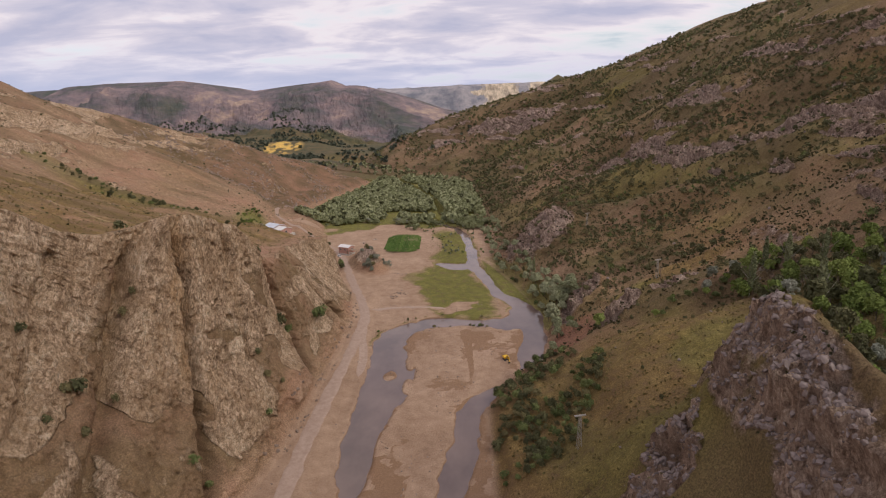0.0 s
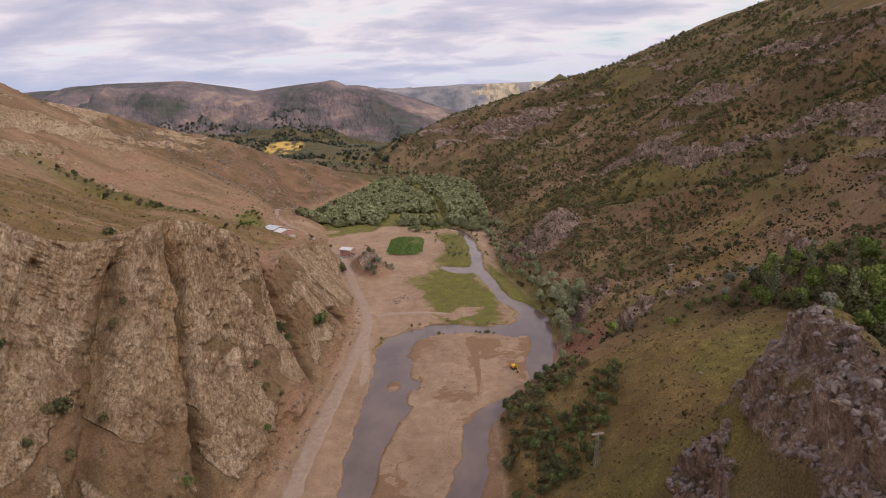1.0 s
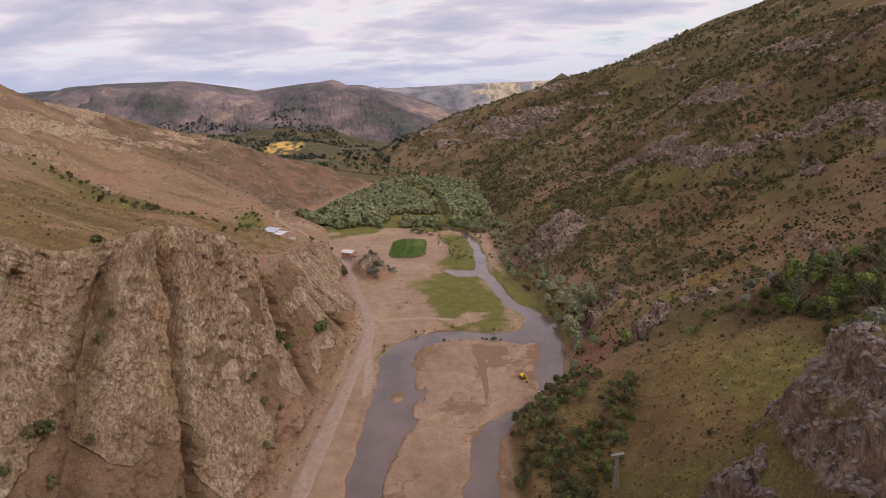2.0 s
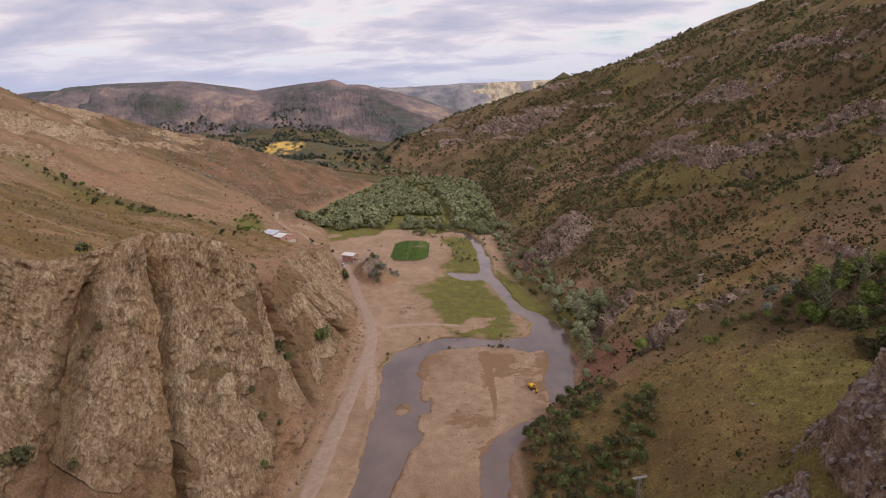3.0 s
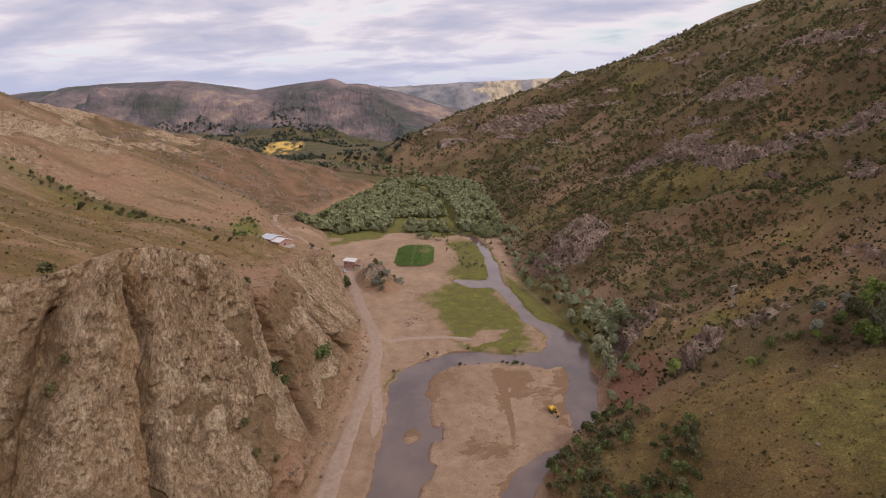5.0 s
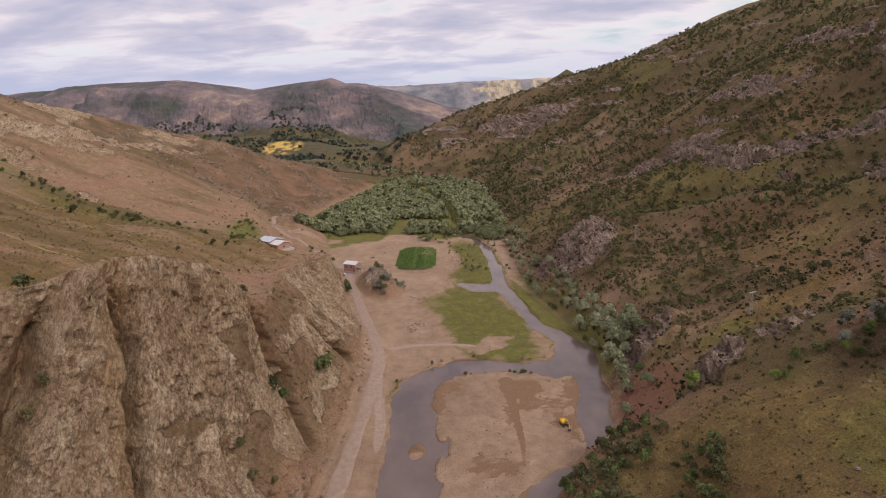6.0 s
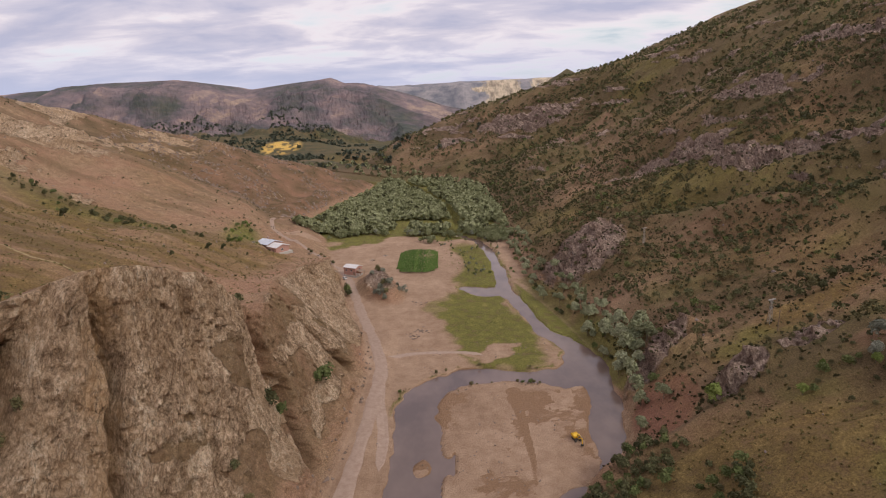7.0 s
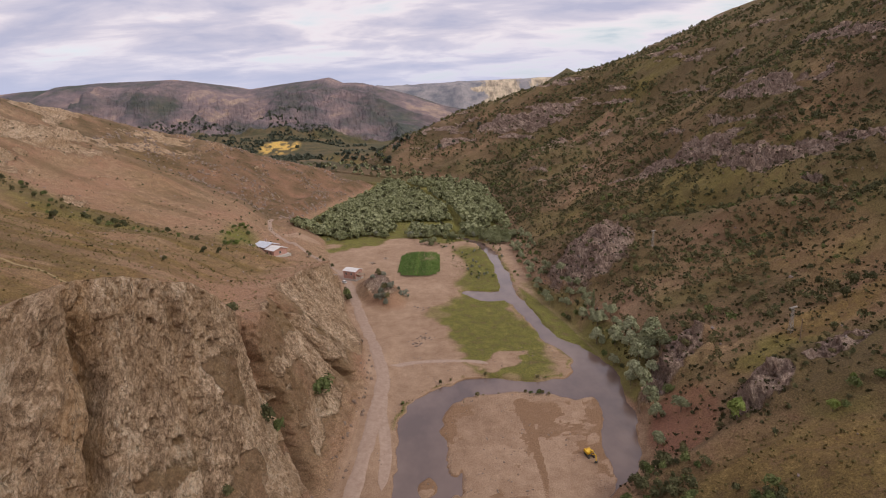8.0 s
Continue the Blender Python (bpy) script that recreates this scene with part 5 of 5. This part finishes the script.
DRY_GRASS = leaf_material("dry_grass_blades", (0.13, 0.110, 0.045), (0.22, 0.18, 0.075), (0.35, 0.285, 0.13))
LOW = leaf_material("low_scrub_blades", (0.040, 0.040, 0.018), (0.085, 0.078, 0.036), (0.17, 0.145, 0.065))
tufts([(x, y, 0.35 + 0.7 * rng.random() ** 2) for x, y in scatter(42000, 16, 320, 90, 640, lambda x, y: (x > foot_right(y) + 4) * (1 - 0.97 * smooth((1.4 - blob(x, y, 62, 150, 46, 42, 6)) / 0.3)) * (0.25 + 0.6 * smooth((fbm(x / 17, y / 17, octaves=3, seed=127) + 0.1) / 0.4)), 58)], LOW, "low dull scrub and dry herbs on the slope", "low_scrub")
tufts([(x, y, 0.3 + 0.6 * rng.random() ** 2) for x, y in scatter(12000, -430, -80, 170, 860, lambda x, y: (x < top_left(y) - 4) * (0.12 + 0.5 * smooth((fbm(x / 25, y / 12, octaves=3, seed=128) + 0.05) / 0.4)) * (0.25 + 0.75 * smooth((y - 340) / 60)), 59)], LOW, "low dull scrub and dry herbs on the bare hill", "low_scrub")
REED = leaf_material("meadow_grass_blades", (0.105, 0.125, 0.034), (0.19, 0.20, 0.062), (0.31, 0.29, 0.105))
tufts([(x, y, rng.uniform(0.25, 0.6)) for x, y in scatter(9000, 14, 190, 95, 330, lambda x, y: (x > foot_right(y) + 3) * (0.2 + 0.6 * smooth((1.4 - blob(x, y, 62, 158, 44, 34, 6)) / 0.5)), 55)], DRY_GRASS, "dry yellow grass tufts on the slope", "dry_grass")
tufts([(x, y, rng.uniform(0.25, 0.55)) for x, y in scatter(7000, -230, -80, 150, 400, lambda x, y: (x < top_left(y) - 2) * 0.6, 56)], DRY_GRASS, "dry yellow grass tufts on the bench", "dry_grass")
tufts([(x, y, rng.uniform(0.18, 0.4)) for x, y in scatter(3000, -24, 50, 268, 480, lambda x, y: (river_distance(x, y) > 0.8) * np.maximum.reduce([smooth(1.2 - blob(x, y, 5, 316, 20, 44, 14)), smooth(1.2 - blob(x, y, 3, 425, 20, 50, 4)), smooth(1.2 - blob(x, y, 8, 366, 14, 20, 8))]) * (blob(x, y, 6, 289, 9.5, 8, 20) > 1.1), 57)], REED, "lush green meadow grass on the islet", "meadow_grass")


# ---- buildings, machines, poles ----
def part(name, bm, mat, parent, label=""):
    me = bpy.data.meshes.new(name)
    bm.to_mesh(me)
    bm.free()
    me.materials.append(mat)
    ob = new(name, me)
    ob.parent = parent
    if label:
        ob["label"] = label
    return ob


def box(sx, sy, sz, x=0, y=0, z=0, bevel=0.0, turn=(0, 0, 0)):
    """A block whose base centre is at x, y, z."""
    bm = bmesh.new()
    bmesh.ops.create_cube(bm, size=1.0)
    bmesh.ops.scale(bm, vec=(sx, sy, sz), verts=bm.verts)
    bmesh.ops.translate(bm, vec=(0, 0, sz / 2), verts=bm.verts)
    if bevel:
        bmesh.ops.bevel(bm, geom=bm.edges[:], offset=bevel, segments=2, affect="EDGES", profile=0.5)
    bmesh.ops.transform(bm, matrix=pose(x, y, z, *turn), verts=bm.verts)
    return bm


def merge(*bms):
    out = bms[0]
    for b_ in bms[1:]:
        me = bpy.data.meshes.new("tmp")
        b_.to_mesh(me)
        b_.free()
        out.from_mesh(me)
        bpy.data.meshes.remove(me)
    return out


def rod(p, q, r, sides=6):
    p, q = Vector(p), Vector(q)
    bm = bmesh.new()
    bmesh.ops.create_cone(bm, cap_ends=True, segments=sides, radius1=r, radius2=r, depth=(q - p).length)
    turn = (q - p).to_track_quat("Z", "Y").to_matrix().to_4x4()
    bmesh.ops.transform(bm, matrix=Matrix.Translation((p + q) / 2) @ turn, verts=bm.verts)
    return bm


def prism(points, width, x=0.0):
    """A side outline (y, z) drawn out along x to a width."""
    bm = bmesh.new()
    a = [bm.verts.new((x - width / 2, p, q)) for p, q in points]
    c = [bm.verts.new((x + width / 2, p, q)) for p, q in points]
    bm.faces.new(a[::-1])
    bm.faces.new(c)
    for n in range(len(points)):
        k = (n + 1) % len(points)
        bm.faces.new((a[n], a[k], c[k], c[n]))
    bmesh.ops.recalc_face_normals(bm, faces=bm.faces)
    return bm


BRICK_WALL = simple_material("pink_block_wall", (0.36, 0.23, 0.19), (0.50, 0.36, 0.30), 1.5, 0.9, relief=0.05)
PLASTER = simple_material("pale_plaster", (0.50, 0.42, 0.36), (0.66, 0.58, 0.52), 0.8, 0.9)
RED_WALL = simple_material("faded_red_wall", (0.40, 0.21, 0.165), (0.54, 0.33, 0.27), 1.1, 0.9)
SHEET = simple_material("grey_sheet_roof", (0.42, 0.44, 0.50), (0.62, 0.64, 0.70), 0.5, 0.5, 0.4)
SHEET_PALE = simple_material("pale_sheet_roof", (0.58, 0.55, 0.53), (0.78, 0.75, 0.73), 0.5, 0.5, 0.4)
DARK_GLASS = simple_material("dark_window", (0.03, 0.035, 0.04), (0.06, 0.065, 0.07), 1.0, 0.1, 0.5)
WOOD = simple_material("weathered_wood", (0.16, 0.11, 0.075), (0.36, 0.27, 0.20), 3.0, 0.9)
STEEL = simple_material("galvanised_steel", (0.30, 0.275, 0.25), (0.48, 0.45, 0.41), 2.0, 0.55, 0.4, 0.3)
YELLOW = simple_material("yellow_machine_paint", (0.62, 0.36, 0.02), (0.85, 0.52, 0.04), 1.0, 0.5, 0.4)
TRACK = simple_material("dark_track_steel", (0.03, 0.027, 0.025), (0.09, 0.08, 0.07), 3.0, 0.8)
WHITE = simple_material("white_car_paint", (0.68, 0.68, 0.67), (0.80, 0.80, 0.79), 0.8, 0.3, 0.5)
RUBBER = simple_material("black_rubber", (0.02, 0.02, 0.02), (0.05, 0.05, 0.05), 4.0, 0.85)
CONCRETE = simple_material("pale_concrete", (0.40, 0.36, 0.32), (0.56, 0.52, 0.47), 1.5, 0.9)
CROP = leaf_material("green_crop_leaves", (0.055, 0.10, 0.022), (0.10, 0.165, 0.035), (0.17, 0.24, 0.06))


def gable_roof(lx, ly, eave, ridge, over=0.5, thick=0.16, x=0.0, y=0.0):
    """A sheet roof with its ridge along x."""
    half, ends = ly / 2 + over, lx / 2 + over
    out = prism([(-half, eave), (0, ridge), (half, eave), (half, eave + thick), (0, ridge + thick), (-half, eave + thick)], ends * 2)
    for k in range(int(ends * 2 / 0.9)):
        px = -ends + 0.45 + k * 0.9
        for sgn in (-1, 1):
            out = merge(out, rod((px, 0, ridge + thick), (px, sgn * half, eave + thick), 0.035, 4))
    bmesh.ops.translate(out, vec=(x, y, 0), verts=out.verts)
    return out


def window_on(parent, x, y, z, w, h, turn):
    """A framed window, its face towards -y before the turn."""
    base = new("window")
    base.parent = parent
    base.matrix_local = pose(x, y, z, 0, 0, turn)
    frame_bm = merge(box(w + 0.16, 0.10, 0.09, 0, 0, h - 0.01), box(w + 0.2, 0.16, 0.09, 0, 0, -0.08), box(0.09, 0.10, h, -w / 2, 0, 0), box(0.09, 0.10, h, w / 2, 0, 0), box(0.06, 0.08, h, 0, 0, 0))
    part("frame", frame_bm, PLASTER, base)
    part("pane", box(w, 0.04, h, 0, 0.01, 0), DARK_GLASS, base)


def gabled_wall(lx, ly, h, ridge):
    return merge(box(lx, ly, h), prism([(-ly / 2, h - 0.01), (0, ridge), (ly / 2, h - 0.01)], lx - 0.02))


def farmhouse():
    top = tagged(new("farmhouse"), "low pink block farmhouse with grey sheet roofs", "house")
    top.location, top.rotation_euler, top.scale = (-131, 428, z_at(-131, 428) - 0.1), (0, 0, radians(-38)), (1.4, 1.4, 1.4)
    part("foundation", box(17.0, 9.2, 1.2, 0.5, -0.2, -0.8), CONCRETE, top)
    part("wall", gabled_wall(9.0, 8.0, 3.6, 5.0), BRICK_WALL, top).location = (-3.6, 0, 0)
    part("annex_wall", gabled_wall(6.6, 7.2, 2.9, 4.1), RED_WALL, top).location = (4.2, -0.4, 0)
    part("roof", gable_roof(9.0, 8.0, 3.6, 5.0), SHEET, top, "bluish grey corrugated sheet roof").location = (-3.6, 0, 0.02)
    part("annex_roof", gable_roof(6.4, 7.2, 2.9, 4.1), SHEET_PALE, top, "pale corrugated sheet roof").location = (4.4, -0.4, 0.02)
    for x in (-6.2, -3.2):
        window_on(top, x, -4.02, 1.2, 1.2, 1.2, 0)
    window_on(top, 2.6, -4.02, 1.1, 1.1, 1.1, 0)
    window_on(top, 7.52, -0.6, 1.1, 1.2, 1.1, 90)
    door = part("door", box(1.0, 0.08, 2.05, 5.2, -4.02, 0.05), WOOD, top, "weathered plank door")
    part("handle", box(0.12, 0.07, 0.05, 5.55, -4.09, 1.05), STEEL, door)
    part("chimney", merge(box(0.6, 0.6, 1.8, -5.5, 1.2, 4.2), box(0.75, 0.75, 0.15, -5.5, 1.2, 6.0)), BRICK_WALL, top)


farmhouse()


def hut():
    top = tagged(new("hut"), "small red-walled hut with a pale sheet roof beside the road", "hut")
    top.location, top.rotation_euler, top.scale = (-74.5, 407, max(z_at(-74.5, 407), 3.2)), (0, 0, radians(-28)), (1.15, 1.15, 1.15)
    part("foundation", box(8.6, 6.8, 3.0, 0, 0, -2.9), CONCRETE, top)
    part("wall", gabled_wall(8.0, 6.2, 4.2, 5.2), RED_WALL, top)
    part("roof", gable_roof(8.0, 6.2, 4.2, 5.2, 0.45), SHEET_PALE, top, "pale sun-bleached sheet roof").location = (0, 0, 0.02)
    window_on(top, -2.2, -3.12, 2.2, 1.1, 1.1, 0)
    window_on(top, 1.2, -3.12, 2.2, 1.1, 1.1, 0)
    window_on(top, 4.02, 0.6, 2.2, 1.1, 1.1, 90)
    part("door", box(1.0, 0.08, 2.05, 3.0, -3.12, 0.1), WOOD, top, "brown plank door")
    part("lean_to", merge(box(3.2, 4.2, 0.12, 5.7, -0.6, 2.6, turn=(0, 8, 0)), box(0.14, 0.14, 2.6, 7.0, -2.4, 0), box(0.14, 0.14, 2.6, 7.0, 1.2, 0)), WOOD, top, "plank lean-to on posts")
    part("porch_wall", box(2.4, 0.25, 1.6, 5.4, -2.9, 0), PLASTER, top, "low plastered porch wall")


hut()


def car(x, y, turn):
    top = tagged(new("car"), "white small car parked in front of the hut", "car")
    top.location, top.rotation_euler = (x, y, z_at(x, y) + 0.14), (0, 0, radians(turn))
    lower = prism([(-2.1, 0.35), (2.1, 0.35), (2.15, 0.7), (1.95, 0.92), (0.9, 1.0), (-1.9, 1.0), (-2.1, 0.85)], 1.7)
    bmesh.ops.bevel(lower, geom=lower.edges[:], offset=0.06, segments=2, affect="EDGES")
    part("body", lower, WHITE, top)
    cabin = prism([(0.95, 0.98), (0.25, 1.42), (-1.35, 1.42), (-1.85, 0.98)], 1.5)
    part("cabin", cabin, DARK_GLASS, top, "dark tinted windows")
    part("roof", box(1.46, 1.7, 0.06, 0, -0.55, 1.41, 0.02), WHITE, top)
    for sx in (-0.78, 0.78):
        for sy in (-1.3, 1.3):
            wheel = part("wheel", rod((sx - 0.1, sy, 0.31), (sx + 0.1, sy, 0.31), 0.31, 16), RUBBER, top)
            part("rim", rod((sx - 0.11, sy, 0.31), (sx + 0.11, sy, 0.31), 0.18, 10), STEEL, wheel)


car(-79, 399, 40)


def excavator():
    top = tagged(new("excavator"), "yellow tracked excavator standing on the gravel bar", "excavator")
    top.location, top.rotation_euler, top.scale = (25.5, 220, z_at(25.5, 220)), (0, 0, radians(196)), (0.72, 0.72, 0.72)
    for sx in (-1.15, 1.15):
        t_ = prism([(-1.9, 0.1), (-1.6, 0.0), (1.6, 0.0), (1.9, 0.1), (2.05, 0.45), (1.8, 0.85), (-1.8, 0.85), (-2.05, 0.45)], 0.6, sx)
        tr = part("track", t_, TRACK, top, "dark muddy crawler track")
        for k in range(9):
            part("shoe", box(0.64, 0.16, 0.05, sx, -1.6 + k * 0.4, 0.84), TRACK, tr)
    part("undercarriage", box(1.8, 2.2, 0.45, 0, 0, 0.45, 0.05), TRACK, top)
    part("turntable", rod((0, 0, 0.88), (0, 0, 1.08), 0.75, 20), TRACK, top)
    part("body", box(2.7, 2.5, 1.15, 0, -0.75, 1.08, 0.12), YELLOW, top)
    part("counterweight", prism([(-2.6, 1.1), (-2.0, 1.08), (-2.0, 2.35), (-2.5, 2.2), (-2.7, 1.7)], 2.7), YELLOW, top)
    cab = part("cab", box(0.98, 1.6, 1.65, -0.82, 0.62, 1.1, 0.08), YELLOW, top, "yellow operator cab with dark glass")
    part("glass", merge(box(0.80, 0.05, 1.0, -0.82, 1.43, 1.62), box(0.05, 1.2, 0.9, -1.32, 0.62, 1.65), box(0.05, 1.2, 0.9, -0.32, 0.62, 1.65)), DARK_GLASS, cab)
    boom = prism([(0.6, 1.4), (0.9, 1.3), (3.2, 3.9), (5.2, 3.4), (5.35, 3.65), (3.1, 4.35), (2.7, 4.2)], 0.42, 0.25)
    part("boom", boom, YELLOW, top)
    part("stick", prism([(4.9, 3.9), (5.3, 3.9), (5.6, 1.2), (5.35, 1.1)], 0.32, 0.25), YELLOW, top)
    part("bucket", prism([(5.1, 1.25), (5.8, 1.25), (5.9, 0.6), (5.5, 0.25), (4.9, 0.3), (5.0, 0.5), (5.3, 0.6)], 1.0, 0.25), TRACK, top, "dark worn digging bucket")
    part("cylinder", merge(rod((0.05, 1.4, 1.5), (0.05, 2.6, 3.3), 0.09, 8), rod((0.45, 1.4, 1.5), (0.45, 2.6, 3.3), 0.09, 8), rod((0.25, 3.3, 4.4), (0.25, 5.0, 4.0), 0.09, 8)), STEEL, top)
    part("exhaust", rod((0.7, -1.3, 2.2), (0.7, -1.3, 2.75), 0.06, 8), TRACK, top)


excavator()


def lattice_pole(x, y, h, turn):
    top = tagged(new("power_pole"), "pale lattice steel power pole with a crossarm", "power pole", "poles of the power line")
    top.location, top.rotation_euler = (x, y, z_at(x, y) - 0.3), (0, 0, radians(turn))
    foot, head = 0.55, 0.22
    corner = lambda sx, sy, z: (sx * (foot + (head - foot) * z / h), sy * (foot + (head - foot) * z / h), z)
    for sx in (-1, 1):
        for sy in (-1, 1):
            part("leg", rod(corner(sx, sy, 0), corner(sx, sy, h), 0.065, 4), STEEL, top)
    n = 11
    for k in range(n):
        z0, z1 = h * k / n, h * (k + 1) / n
        flip = 1 if k % 2 else -1
        braces = [rod(corner(-flip, sy, z0), corner(flip, sy, z1), 0.035, 4) for sy in (-1, 1)] + [rod(corner(sx, -flip, z0), corner(sx, flip, z1), 0.035, 4) for sx in (-1, 1)]
        part("brace", merge(*braces), STEEL, top)
    arm = part("crossarm", merge(box(3.4, 0.2, 0.24, 0, -0.2, h - 0.1), box(3.4, 0.2, 0.24, 0, 0.2, h - 0.1)), STEEL, top)
    for px in (-1.5, 0, 1.5):
        part("insulator", merge(rod((px, 0, h + 0.06), (px, 0, h + 0.38), 0.05, 8), rod((px, 0, h + 0.2), (px, 0, h + 0.28), 0.11, 8)), PLASTER, arm)


lattice_pole(35.9, 136, 10.4, 12)
lattice_pole(97, 242.5, 9.0, 25)
lattice_pole(94, 355, 9.0, 30)


def wooden_pole(x, y, h):
    top = tagged(new("wooden_pole"), "thin leaning wooden pole on the slope", "pole")
    top.matrix_world = pose(x, y, z_at(x, y) - 0.4, 3, -2, 0)
    part("post", rod((0, 0, 0), (0, 0, h), 0.13, 8), WOOD, top)
    part("arm", box(1.2, 0.1, 0.1, 0.3, 0, h - 0.4), WOOD, top)


wooden_pole(96, 236, 8)


def crop_field():
    top = tagged(new("crop_field"), "oval plot of dense green crop rows", "field")
    rows_v, n = [], 0
    for k in range(12):
        off = -14.4 + k * 2.3
        half = 30 * max(0.0, 1 - abs((off + 1.7) / 13.8) ** 4) ** 0.25
        pts = np.arange(-half, half, 0.55)
        xs = np.full(len(pts), -31.5 + off)
        vs = []
        for px, py in zip(xs, pts + 438):
            for j in range(5):
                qx, qy = px + rng.uniform(-1.15, 1.15), py + rng.uniform(-0.4, 0.4)
                a, s = rng.uniform(0, 6.28), rng.uniform(0.25, 0.5)
                dx, dy, lift = np.cos(a) * s, np.sin(a) * s, rng.uniform(0.3, 0.75)
                z = 2.3 + 0.3 * lift
                vs.append([(qx - dx, qy - dy, z), (qx + dy, qy - dx, z + lift), (qx + dx, qy + dy, z + 0.1), (qx - dy, qy + dx, z + lift)])
        v = np.array(vs).reshape(-1, 3)
        v[:, 2] += np.repeat([z_at(-31.5 + off, 438) - 2.3], len(v))
        ob = grid_object("crop_row", v, np.arange(len(v)).reshape(-1, 4), CROP, soft=False)
        ob.parent = top


crop_field()


def timber_pile(x, y, n, turn):
    top = tagged(new("timber_pile"), "loose pile of weathered boards and scrap near the house", "timber pile")
    top.location, top.rotation_euler = (x, y, z_at(x, y)), (0, 0, radians(turn))
    r = random.Random(int(x * 7 + y))
    for k in range(n):
        a = r.uniform(-50, 50)
        part("board", box(r.uniform(1.8, 4.2), 0.25, 0.12, r.uniform(-1.2, 1.2), r.uniform(-1, 1), 0.05 + 0.13 * k, turn=(0, r.uniform(-8, 8), a)), r.choice((WOOD, TRACK, PLASTER)), top)


for x, y, n, turn in ((-109, 436, 9, 20), (-104, 440, 8, 70), (-96, 434, 7, 110), (-66, 441, 8, 30), (-58, 452, 7, 80), (-86, 408, 7, 10), (-137, 406, 7, 40), (-30, 500, 6, 10)):
    timber_pile(x, y, n, turn)


def rubble(x, y, n, seed):
    top = tagged(new("rubble_heap"), "low heap of pale broken stones on the flat", "rubble heap")
    top.location = (x, y, z_at(x, y))
    r = random.Random(seed)
    for k in range(n):
        v, f = STONES[k % 6]
        s = r.uniform(0.25, 0.7)
        q = v * (s, s * 0.8, s * 0.6) + (r.gauss(0, 2.4), r.gauss(0, 2.0), s * 0.3)
        grid_object("stone", q, f, ROCK_A, soft=False).parent = top


rubble(-27, 312, 26, 1)
rubble(-31, 306, 14, 2)
rubble(-28, 352, 12, 3)
